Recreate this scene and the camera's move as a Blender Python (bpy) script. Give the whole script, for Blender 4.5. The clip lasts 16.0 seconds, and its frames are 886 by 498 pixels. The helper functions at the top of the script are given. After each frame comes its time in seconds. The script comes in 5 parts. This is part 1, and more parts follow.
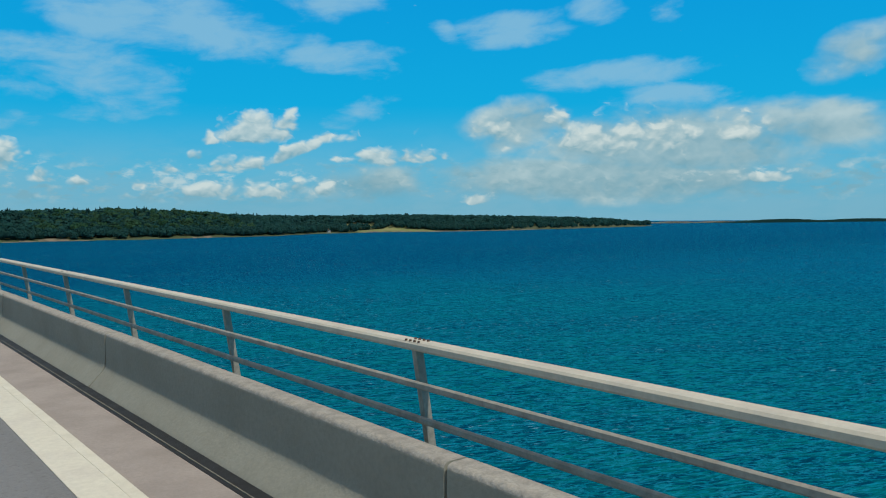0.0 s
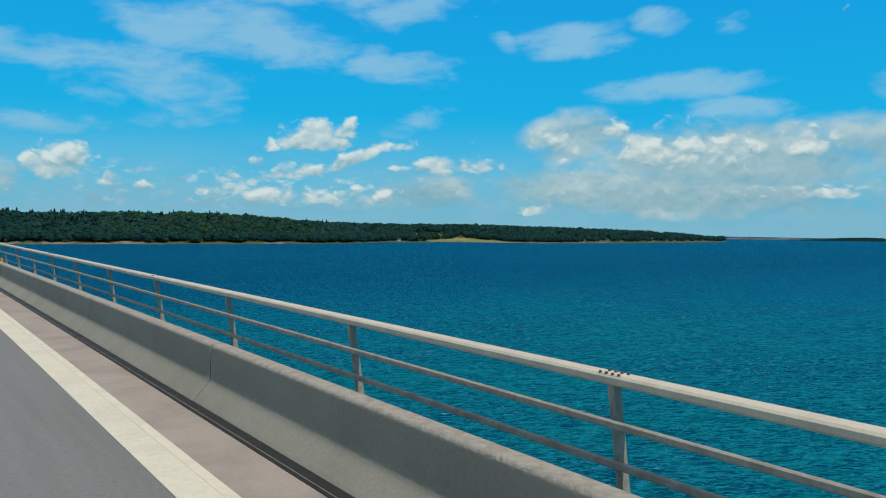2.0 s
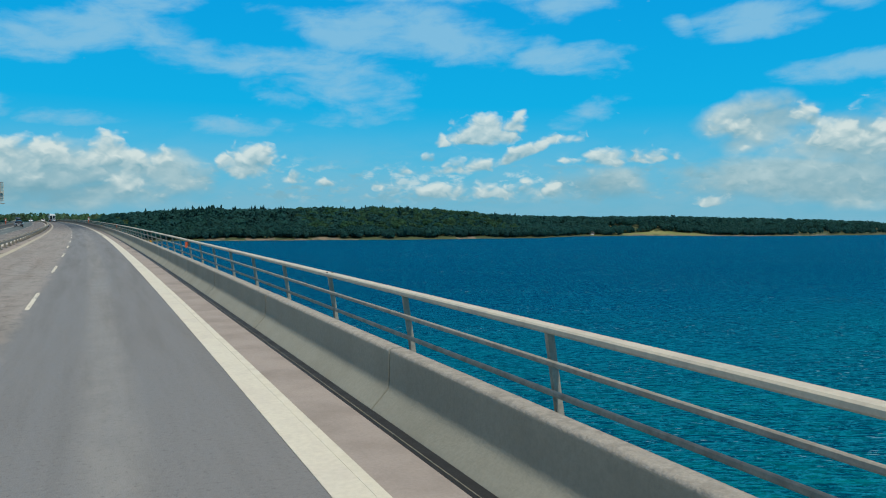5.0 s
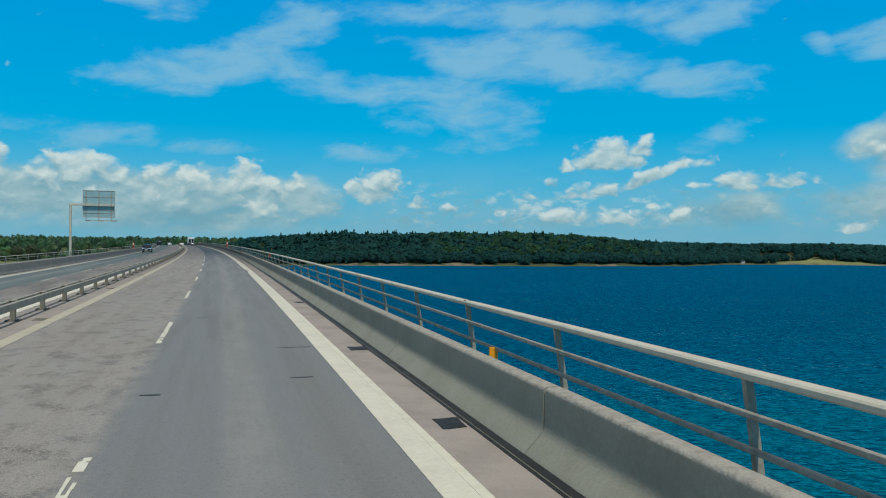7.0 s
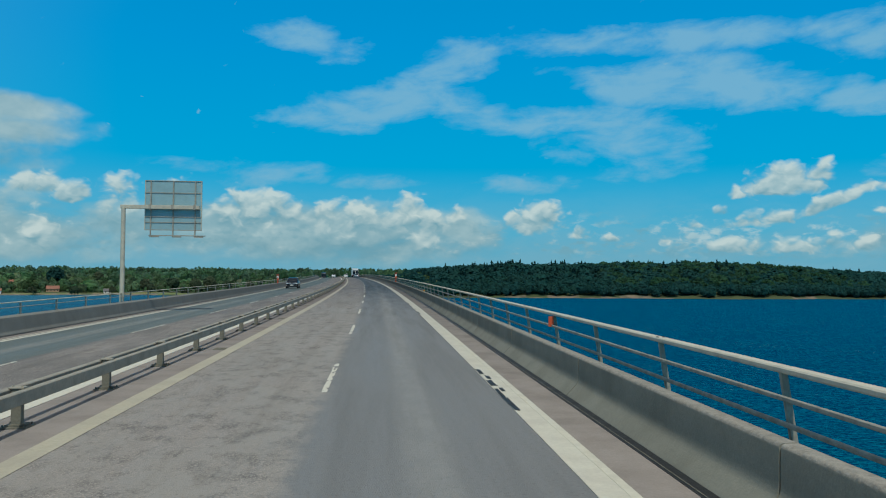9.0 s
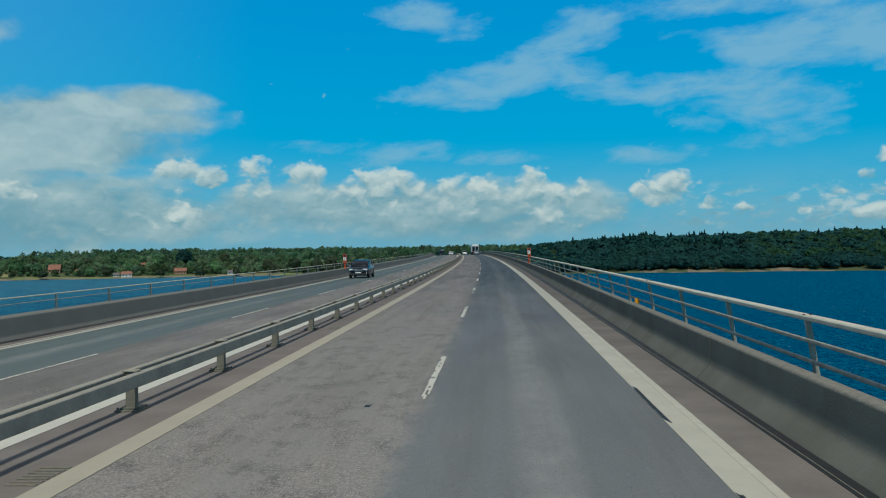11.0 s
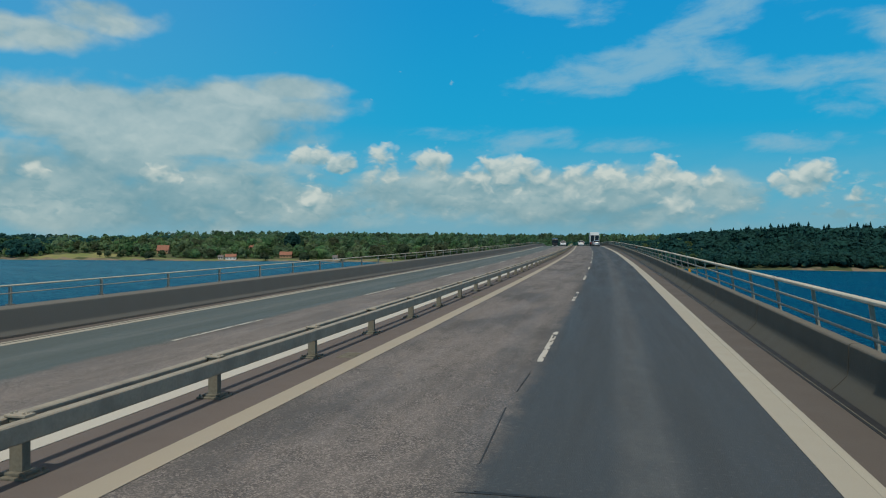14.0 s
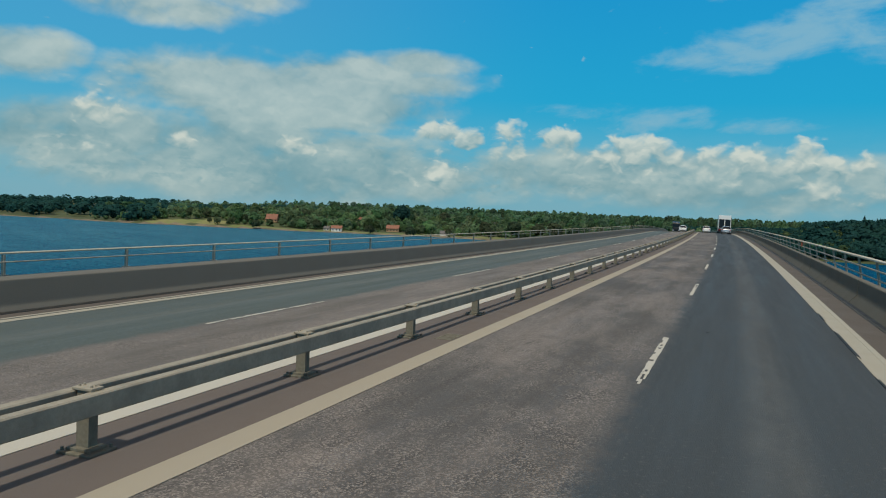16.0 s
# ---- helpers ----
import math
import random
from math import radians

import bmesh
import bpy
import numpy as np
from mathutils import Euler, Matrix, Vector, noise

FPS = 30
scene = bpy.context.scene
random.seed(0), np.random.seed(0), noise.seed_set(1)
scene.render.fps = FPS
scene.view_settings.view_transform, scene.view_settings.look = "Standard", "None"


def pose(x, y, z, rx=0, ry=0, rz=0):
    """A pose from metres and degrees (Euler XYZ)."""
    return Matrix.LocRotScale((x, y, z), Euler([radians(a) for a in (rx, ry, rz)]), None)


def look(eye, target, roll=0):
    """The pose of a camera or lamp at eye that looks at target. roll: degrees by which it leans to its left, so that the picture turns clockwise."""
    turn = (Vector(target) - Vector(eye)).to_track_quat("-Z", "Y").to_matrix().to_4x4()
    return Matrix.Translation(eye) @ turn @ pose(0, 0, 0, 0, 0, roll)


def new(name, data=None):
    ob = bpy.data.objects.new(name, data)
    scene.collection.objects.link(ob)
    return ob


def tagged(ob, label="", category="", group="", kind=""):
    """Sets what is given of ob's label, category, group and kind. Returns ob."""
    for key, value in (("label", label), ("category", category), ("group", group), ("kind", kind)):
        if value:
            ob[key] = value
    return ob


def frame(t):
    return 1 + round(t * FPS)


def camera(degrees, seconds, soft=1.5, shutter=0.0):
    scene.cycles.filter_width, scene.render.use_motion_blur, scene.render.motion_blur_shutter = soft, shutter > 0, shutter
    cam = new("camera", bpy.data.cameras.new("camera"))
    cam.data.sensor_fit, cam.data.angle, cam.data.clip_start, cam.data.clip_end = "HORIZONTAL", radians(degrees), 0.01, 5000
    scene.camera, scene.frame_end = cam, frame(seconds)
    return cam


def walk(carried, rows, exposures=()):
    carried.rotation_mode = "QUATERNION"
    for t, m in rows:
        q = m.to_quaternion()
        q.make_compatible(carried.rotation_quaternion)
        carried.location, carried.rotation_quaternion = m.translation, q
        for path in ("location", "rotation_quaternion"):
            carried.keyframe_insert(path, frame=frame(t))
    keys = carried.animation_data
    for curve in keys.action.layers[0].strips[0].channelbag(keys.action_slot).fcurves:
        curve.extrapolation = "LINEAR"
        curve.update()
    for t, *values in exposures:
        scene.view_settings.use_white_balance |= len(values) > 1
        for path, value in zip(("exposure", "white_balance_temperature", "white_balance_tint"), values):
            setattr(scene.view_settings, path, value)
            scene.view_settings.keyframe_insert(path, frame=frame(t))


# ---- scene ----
cam = camera(58.54, 16.0, soft=1.1)
walk(cam, [
    (0, pose(0.395, -0.357, 2.445, 87.72, 0.35, -38.47)),
    (0.5, pose(0.225, 11.644, 2.445, 87.31, 1.27, -36.79)),
    (1, pose(0.136, 23.785, 2.428, 87.27, 1.58, -35.53)),
    (1.5, pose(-0.001, 36.889, 2.445, 88.16, -0.05, -35.39)),
    (2, pose(-0.202, 49.044, 2.445, 88.43, -0.92, -34.46)),
    (2.5, pose(-0.292, 61.292, 2.445, 88.50, -0.87, -31.88)),
    (3, pose(-0.385, 73.458, 2.430, 88.48, -0.51, -30.45)),
    (3.5, pose(-0.525, 85.726, 2.445, 88.50, -1.07, -29.68)),
    (4, pose(-0.736, 97.893, 2.445, 87.77, -0.79, -27.28)),
    (6.5, pose(-2.399, 159.003, 2.445, 89.21, -0.92, -15.76)),
    (7, pose(-2.911, 171.210, 2.445, 89.57, -0.69, -13.37)),
    (7.5, pose(-3.500, 183.380, 2.445, 89.80, -0.35, -10.21)),
    (8, pose(-4.098, 195.638, 2.445, 90.56, -1.31, -7.32)),
    (8.5, pose(-4.668, 207.911, 2.445, 90.91, -1.05, -4.07)),
    (9, pose(-5.215, 220.105, 2.445, 91.69, -0.47, -1.80)),
    (9.5, pose(-5.798, 232.282, 2.445, 91.78, -1.07, -0.21)),
    (10, pose(-6.367, 244.564, 2.445, 91.05, -0.31, 2.41)),
    (12.5, pose(-9.679, 305.303, 2.445, 89.16, 0.29, 11.49)),
    (13, pose(-10.467, 317.566, 2.445, 88.89, 0.37, 12.50)),
    (13.5, pose(-11.245, 329.791, 2.445, 89.50, 0.53, 14.03)),
    (14, pose(-12.030, 341.815, 2.445, 89.05, -0.48, 16.09)),
    (14.5, pose(-12.975, 354.161, 2.445, 88.07, -0.09, 19.56)),
    (15, pose(-13.910, 366.344, 2.445, 87.46, -1.49, 22.48)),
    (15.5, pose(-14.850, 378.467, 2.445, 86.73, -2.73, 24.21)),
    (16, pose(-15.821, 390.709, 2.445, 87.15, -2.50, 25.07)),
], [(0.0, -0.06, 6500, 10), (1.0, -0.08, 6580, 11), (1.5, -0.07, 6650, 13), (2.2, 0.06, 6580, 11), (3.2, 0.05, 6500, 10), (4.0, 0.05, 6500, 10), (7.0, -0.10, 6400, 7), (9.0, -0.21, 6300, 5), (10.0, -0.25, 6300, 5), (12.5, -0.22, 6400, 6), (13.2, -0.22, 6500, 8), (15.0, -0.2, 7150, 11), (16.0, -0.18, 7100, 10)])

# ---- light: sun behind the traveller, high, a little to the right ----
SUN_EL, SUN_AZ = 60.0, 176.5
sun_data = bpy.data.lights.new("sun", "SUN")
sun_data.energy, sun_data.angle, sun_data.color = 3.35, radians(0.9), (0.93, 0.905, 0.80)
sun = new("sun", sun_data)
sun_dir = Vector((math.sin(radians(SUN_AZ)) * math.cos(radians(SUN_EL)),
                  math.cos(radians(SUN_AZ)) * math.cos(radians(SUN_EL)), math.sin(radians(SUN_EL))))
sun.matrix_world = look(sun_dir * 100, (0, 0, 0))


class Nodes:
    """Short hand for node trees."""

    def __init__(self, tree):
        self.tree = tree

    def add(self, kind, **sets):
        n = self.tree.nodes.new(kind)
        for key, value in sets.items():
            if key.startswith("in_"):
                n.inputs[int(key[3:])].default_value = value
            elif key == "sky_type":
                n.sky_type = value
            elif key == "sun_disc":
                n.sun_disc = value
            elif key == "operation":
                n.operation = value
            elif key == "use_clamp":
                n.use_clamp = value
            elif key == "interpolation_type":
                n.interpolation_type = value
            elif key == "data_type":
                n.data_type = value
            elif key == "blend_type":
                n.blend_type = value
            elif key == "uv_map":
                n.uv_map = value
            else:
                raise KeyError(key)
        return n

    def link(self, a, b):
        self.tree.links.new(a, b)

    def plug(self, value, socket):
        if isinstance(value, (int, float, tuple)):
            socket.default_value = value
        else:
            self.link(value, socket)

    def math(self, op, a, b=0.0, c=0.0, clamp=False):
        n = self.add("ShaderNodeMath", operation=op, use_clamp=clamp)
        for s, value in zip(n.inputs, (a, b, c)):
            self.plug(value, s)
        return n.outputs[0]

    def ramp(self, value, lo, hi, a=0.0, b=1.0, smooth=True):
        n = self.add("ShaderNodeMapRange", interpolation_type="SMOOTHSTEP" if smooth else "LINEAR")
        self.plug(value, n.inputs[0])
        n.inputs[1].default_value, n.inputs[2].default_value = lo, hi
        n.inputs[3].default_value, n.inputs[4].default_value = a, b
        return n.outputs[0]

    def mix(self, fac, a, b, blend="MIX"):
        n = self.add("ShaderNodeMix", data_type="RGBA", blend_type=blend)
        self.plug(fac, n.inputs[0])
        self.plug(a if not isinstance(a, tuple) or len(a) == 4 else (*a, 1), n.inputs[6])
        self.plug(b if not isinstance(b, tuple) or len(b) == 4 else (*b, 1), n.inputs[7])
        return n.outputs[2]

    def noise(self, vector, scale, detail=3.0, rough=0.5, distortion=0.0):
        n = self.add("ShaderNodeTexNoise")
        if vector is not None:
            self.link(vector, n.inputs["Vector"])
        n.inputs["Scale"].default_value, n.inputs["Detail"].default_value = scale, detail
        n.inputs["Roughness"].default_value, n.inputs["Distortion"].default_value = rough, distortion
        return n

    def xyz(self, x, y, z):
        n = self.add("ShaderNodeCombineXYZ")
        for s, value in zip(n.inputs, (x, y, z)):
            self.plug(value, s)
        return n.outputs[0]


# ---- sky: clear blue with fair-weather cumulus near the horizon and thin high veils ----
world = bpy.data.worlds.new("sky")
scene.world = world
world.use_nodes = True
world.node_tree.nodes.clear()
W = Nodes(world.node_tree)
sky = W.add("ShaderNodeTexSky", sky_type="NISHITA", sun_disc=False)
sky.sun_elevation, sky.sun_rotation = radians(SUN_EL), radians(SUN_AZ)
sky.air_density, sky.dust_density, sky.ozone_density = 1.0, 0.4, 3.0
coord = W.add("ShaderNodeTexCoord").outputs["Generated"]
split = W.add("ShaderNodeSeparateXYZ")
W.link(coord, split.inputs[0])
AZ = W.math("MULTIPLY", W.math("ARCTAN2", split.outputs[0], split.outputs[1]), 57.2958)
EL = W.math("MULTIPLY", W.math("ARCSINE", split.outputs[2]), 57.2958)
flat = W.xyz(AZ, W.math("MULTIPLY", EL, 1.6), 0.0)
edge = W.noise(flat, 0.42, 6.0, 0.5, 0.1)
WOB = W.noise(flat, 0.7, 2.0, 0.5).outputs["Fac"]
edge_up = W.noise(W.xyz(W.math("ADD", AZ, -0.35), W.math("MULTIPLY", W.math("ADD", EL, 0.55), 1.6), 0.0), 0.42, 6.0, 0.5, 0.1)
streak = W.noise(W.xyz(W.math("MULTIPLY", AZ, 0.62), W.math("ADD", W.math("MULTIPLY", EL, 1.5), W.math("MULTIPLY", AZ, -0.10)), 7.0), 0.36, 9.0, 0.60, 0.25)
soft = W.noise(W.xyz(W.math("MULTIPLY", AZ, 0.5), EL, 3.0), 0.35, 4.0, 0.5, 0.4)
SOFT = soft.outputs["Fac"]
EDGE, STREAK = edge.outputs["Fac"], streak.outputs["Fac"]
heap, veils, banks, tops = [], [], [], []


def blob(az, el, w, h, dense, tilt=0.0):
    """A soft oval, dense at its middle and falling below zero outside; tilt lifts its right end, in degrees."""
    u, v = W.math("SUBTRACT", AZ, az), W.math("SUBTRACT", EL, el)
    if tilt:
        c, s = math.cos(radians(tilt)), math.sin(radians(tilt))
        u, v = W.math("MULTIPLY_ADD", v, s, W.math("MULTIPLY", u, c)), W.math("MULTIPLY_ADD", u, -s, W.math("MULTIPLY", v, c))
    u, v = W.math("DIVIDE", u, w), W.math("DIVIDE", v, h)
    return u, v


def cumulus(az, el, w, h, dense, tilt=0.0):
    """Domed on top, flatter and softer below."""
    u, v = blob(az, el - 0.35 * h, w * 1.2, h * 1.45, dense, tilt)
    vv = W.math("MAXIMUM", v, W.math("MULTIPLY", v, -2.0))
    d = W.math("MULTIPLY_ADD", W.math("MULTIPLY_ADD", u, u, W.math("MULTIPLY", vv, vv)), -dense, dense)
    heap.append(d)
    tops.append(W.math("MULTIPLY_ADD", v, 0.6, d))


def veil(az, el, w, h, dense, tilt=0.0):
    u, v = blob(az, el, w * 1.2, h * 1.25, dense, tilt)
    veils.append(W.math("MULTIPLY_ADD", W.math("MULTIPLY_ADD", u, u, W.math("MULTIPLY", v, v)), -dense, dense))


def bank(az, el, w, h, dense, tilt=0.0):
    u, v = blob(az, el, w * 1.15, h * 1.15, dense, tilt)
    banks.append(W.math("MULTIPLY_ADD", W.math("MULTIPLY_ADD", u, u, W.math("MULTIPLY", v, v)), -dense * 1.4, dense * 1.4))


def largest(values):
    out = values[0]
    for value in values[1:]:
        out = W.math("MAXIMUM", out, value)
    return out


cumulus(25.3, 6.4, 3.4, 1.09, 1, 4)
cumulus(30.6, 6.0, 1.4, 0.72, 0.9)
cumulus(27.9, 4.8, 2.4, 0.52, 0.8, 24)
cumulus(24.4, 3.9, 2.3, 0.59, 0.8, 4)
veil(32.5, 7.5, 2.5, 0.79, 0.8, 15)
cumulus(34.7, 4.5, 3.2, 0.69, 0.95, 2)
cumulus(27.6, 2.1, 2.8, 0.68, 0.85)
bank(33.6, 2.4, 3.6, 1.22, 0.55)
cumulus(41.1, 1.3, 1.1, 0.37, 0.8)
cumulus(14.0, 2.5, 0.6, 0.30, 0.7)
cumulus(18.4, 2.4, 1.0, 0.53, 0.75)
cumulus(21.1, 4.4, 0.6, 0.35, 0.7)
cumulus(19.5, 3.5, 0.5, 0.31, 0.6)
cumulus(22.2, 2.0, 1.7, 0.55, 0.6)
bank(43.8, 6.6, 3.6, 1.67, 0.75, 10)
cumulus(46.6, 6.8, 1.0, 0.79, 0.8)
cumulus(42.0, 6.2, 1.6, 0.64, 0.6)
cumulus(50.6, 5.7, 5.1, 1.41, 0.7)
cumulus(59.1, 5.9, 1.6, 0.98, 0.95)
bank(54.6, 4.9, 9.3, 2.48, 0.8)
veil(51.2, 9.9, 5.4, 0.84, 0.9, 3)
veil(55.0, 8.3, 4.1, 0.76, 0.8)
bank(63.5, 5.9, 4.3, 1.67, 0.7)
bank(65.7, 10.2, 2.4, 1.46, 0.6, 20)
bank(50.4, 2.7, 12.0, 1.67, 0.75)
cumulus(60.5, 2.6, 1.5, 0.34, 0.8)
cumulus(56.2, 2.5, 0.7, 0.27, 0.6)
veil(44.0, 12.7, 3.7, 0.68, 0.95, 4)
veil(49.6, 14.3, 1.8, 0.89, 0.8)
veil(38.8, 12.9, 1.3, 0.57, 0.7, -25)
veil(54.2, 14.0, 1.0, 0.73, 0.6)
veil(19.6, 13.0, 8.3, 1.52, 0.95, -6)
veil(14.6, 9.4, 4.8, 2.16, 0.55)
veil(30.7, 11.1, 4.0, 0.84, 0.8, -8)
veil(31.2, 14.8, 3.6, 0.52, 0.8)
cumulus(8.6, 4.1, 2.0, 1.29, 1.05)
cumulus(11.5, 2.9, 0.8, 0.46, 0.7)
cumulus(1.0, 3.2, 1.4, 1.57, 0.6)
bank(2.3, 2.6, 3.9, 1.63, 0.6)
veil(7.9, 6.3, 3.3, 0.67, 0.8, 2)
veil(9.4, 11.0, 6.3, 0.88, 0.8, -3)
veil(2.3, 12.5, 2.1, 1.16, 0.6)
veil(-3.8, 11.8, 6.5, 1.32, 1, 10)
veil(2.3, 14.6, 3.5, 1.48, 0.8, 30)
veil(3.3, 12.4, 1.6, 0.98, 0.6)
veil(9.7, 10.9, 6.6, 0.94, 0.9, 2)
veil(18.6, 13.4, 6.7, 1.61, 1, 5)
veil(15.9, 8.8, 4.1, 1.75, 0.55)
veil(7.8, 6.3, 3.7, 0.68, 0.9, -3)
veil(20.2, 16.0, 13.1, 0.97, 0.8)
veil(31.7, 11.5, 3.6, 0.64, 0.8, 5)
veil(32.4, 15.4, 3.7, 1.01, 0.8, 15)
veil(42.6, 13.3, 3.6, 0.76, 0.8, 10)
cumulus(13.7, 2.5, 0.6, 0.33, 0.7)
cumulus(17.8, 2.6, 0.8, 0.57, 0.75)
cumulus(21.3, 1.9, 1.6, 0.41, 0.6)
veil(-11.7, 6.8, 2.7, 0.86, 0.6)
cumulus(-11.3, 4.3, 3.1, 1.37, 0.85)
cumulus(-5.4, 3.9, 3.2, 1.21, 0.9)
cumulus(-1.0, 4.3, 2.3, 1.40, 0.85)
cumulus(0.8, 2.5, 1.5, 0.55, 0.85)
bank(-5.9, 2.3, 9.5, 1.82, 0.8)
veil(-8.1, 16.3, 4.4, 1.06, 0.7, -12)
veil(-4.2, 6.5, 4.5, 0.41, 0.4)
bank(-33.7, 7.6, 8.9, 2.60, 0.9)
bank(-29.2, 9.2, 4.3, 1.36, 0.85)
bank(-39.4, 5.6, 4.1, 2.22, 0.85)
bank(-34.1, 3.0, 11.8, 2.33, 0.8)
cumulus(-25.6, 5.7, 1.5, 0.71, 0.75)
cumulus(-23.2, 5.1, 1.1, 0.79, 0.9)
cumulus(-25.3, 2.9, 1.2, 1.11, 0.95, 20)
cumulus(-20.4, 5.0, 2.2, 1.12, 0.85)
cumulus(-17.1, 5.3, 1.8, 1.05, 0.85)
cumulus(-12.7, 4.7, 2.9, 1.38, 0.9)
cumulus(1.2, 3.7, 2.3, 1.03, 0.8)
bank(-10.8, 3.0, 15.6, 1.71, 0.8)
veil(-13.3, 7.3, 5.3, 0.56, 0.45)
veil(-7.5, 16.0, 3.4, 0.60, 0.8)
bank(-39.7, 14.1, 3.5, 1.15, 0.6)
bank(-45.2, 12.6, 5.7, 1.07, 0.7)
bank(-53.2, 8.7, 3.8, 1.52, 0.8)
bank(-40.6, 7.9, 8.2, 2.09, 0.9)
bank(-30.7, 8.9, 7.4, 1.64, 0.9)
bank(-27.3, 10.1, 3.8, 1.01, 0.8)
bank(-49.5, 4.0, 8.1, 2.20, 0.9)
cumulus(-48.5, 5.7, 1.5, 0.95, 0.6)
cumulus(-50.2, 3.2, 1.2, 0.44, 0.7)
cumulus(-43.5, 3.9, 1.0, 0.54, 0.6)
cumulus(-35.5, 4.0, 1.6, 0.63, 0.5)
bank(-39.4, 4.2, 8.4, 2.34, 0.85)
bank(-36.6, 2.4, 16.1, 2.38, 0.85)

# rounded billows swell the ovals; small heaps and haze run along the whole horizon; unseen warm cloud overhead is added
# as fill
F = W.math("MAXIMUM", largest(heap), -0.8)
TOP = W.math("MAXIMUM", largest(tops), -1.2)
G = W.math("MAXIMUM", largest(veils), -0.8)
B = W.math("MAXIMUM", largest(banks), -0.8)


def billows(lift):
    """Cauliflower lumps, high at their middles, looked up at a point lifted by some degrees."""
    up = W.math("MULTIPLY", W.math("ADD", EL, lift), 1.25)
    wob = W.math("MULTIPLY", W.math("SUBTRACT", WOB, 0.5), 1.8)
    lumps = []
    for scale, weight in ((0.48, 0.60), (1.05, 0.28), (2.4, 0.12)):
        n = W.add("ShaderNodeTexVoronoi")
        n.voronoi_dimensions, n.feature = "2D", "SMOOTH_F1"
        n.inputs["Scale"].default_value, n.inputs["Smoothness"].default_value = scale, 0.75
        W.link(W.xyz(W.math("ADD", AZ, wob), W.math("ADD", up, wob), 0.0), n.inputs["Vector"])
        lumps.append(W.math("MULTIPLY", n.outputs["Distance"], weight))
    return W.math("SUBTRACT", 0.40, W.math("ADD", lumps[0], W.math("ADD", lumps[1], lumps[2])))


LUMP, LUMP_UP = billows(0.0), billows(0.45)
billow = W.math("MULTIPLY_ADD", LUMP, 2.6, W.math("MULTIPLY", W.math("SUBTRACT", EDGE, 0.5), 1.6))
HEAP = W.ramp(W.math("ADD", F, billow), 0.0, 0.85, 0.0, 0.92)
small = W.noise(W.xyz(AZ, W.math("MULTIPLY", EL, 2.2), 5.0), 0.8, 6.0, 0.55, 0.1).outputs["Fac"]
low = W.math("MULTIPLY", W.ramp(W.math("MULTIPLY_ADD", W.math("SUBTRACT", SOFT, 0.5), 0.5, small), 0.48, 0.68), W.math("MULTIPLY", W.ramp(EL, 0.6, 1.8), W.ramp(EL, 5.0, 2.6)))
HEAP = W.math("MAXIMUM", HEAP, W.math("MULTIPLY", low, 0.6))
thin = W.ramp(W.math("MULTIPLY_ADD", W.math("SUBTRACT", STREAK, 0.5), 3.0, G), -0.1, 1.05)
# added above the view: warm cloud that takes the blue out of the fill
overhead_fill = W.math("MULTIPLY", W.ramp(STREAK, 0.34, 0.54), W.ramp(EL, 18.0, 32.0, 0.0, 1.0))
haze = W.math("MULTIPLY", W.ramp(EL, 7.5, 0.5), W.ramp(STREAK, 0.3, 0.6, 0.45, 0.9))
VEIL = W.math("MAXIMUM", W.math("MAXIMUM", thin, overhead_fill), haze)
BANK = W.ramp(W.math("MULTIPLY_ADD", LUMP, 0.35, W.math("MULTIPLY_ADD", W.math("SUBTRACT", EDGE, 0.5), 1.2, W.math("MULTIPLY_ADD", W.math("SUBTRACT", SOFT, 0.5), 2.0, B))), -0.25, 0.95)
RELIEF = W.math("SUBTRACT", LUMP, LUMP_UP)
LIFT = W.math("MULTIPLY_ADD", RELIEF, 1.7, W.math("MULTIPLY_ADD", W.math("SUBTRACT", TOP, F), 0.9, 0.45))
LIFT = W.math("MULTIPLY_ADD", W.math("SUBTRACT", EDGE, edge_up.outputs["Fac"]), 1.2, LIFT, clamp=True)
BANK_LIFT = W.math("MULTIPLY_ADD", RELIEF, 0.6, W.math("MULTIPLY_ADD", W.math("SUBTRACT", SOFT, 0.5), 2.0, W.ramp(EL, 0.0, 9.0, 0.28, 0.62)), clamp=True)

# the air: deeper and more saturated blue with height
tone = W.add("ShaderNodeValToRGB")
W.plug(W.ramp(EL, 0.0, 40.0, smooth=False), tone.inputs[0])
ramp = tone.color_ramp
ramp.elements[0].position, ramp.elements[0].color = 0.0, (0.13, 0.42, 0.57, 1)
ramp.elements[1].position, ramp.elements[1].color = 1.0, (0.02, 0.17, 0.48, 1)
for at, colour in ((0.08, (0.055, 0.46, 0.70, 1)), (0.2, (0.0, 0.41, 0.76, 1)), (0.4, (0.0, 0.335, 0.74, 1))):
    ramp.elements.new(at).color = colour
strength = W.add("ShaderNodeMix", data_type="RGBA", blend_type="MULTIPLY", in_0=1.0)
W.link(sky.outputs[0], strength.inputs[6])
strength.inputs[7].default_value = (0.1, 0.1, 0.1, 1)
air = W.mix(W.ramp(EL, 18.0, 45.0, 0.98, 0.4), strength.outputs[2], tone.outputs[0])
air = W.mix(W.ramp(AZ, -14.0, -45.0, 0.0, 0.12), air, (0.40, 0.56, 0.66))
veiled = W.mix(W.math("MULTIPLY", VEIL, 0.75), air, W.mix(W.ramp(EL, 1.0, 8.0), (0.22, 0.47, 0.60), W.mix(W.ramp(EL, 17.0, 32.0), (0.265, 0.53, 0.71), (0.56, 0.49, 0.39))))
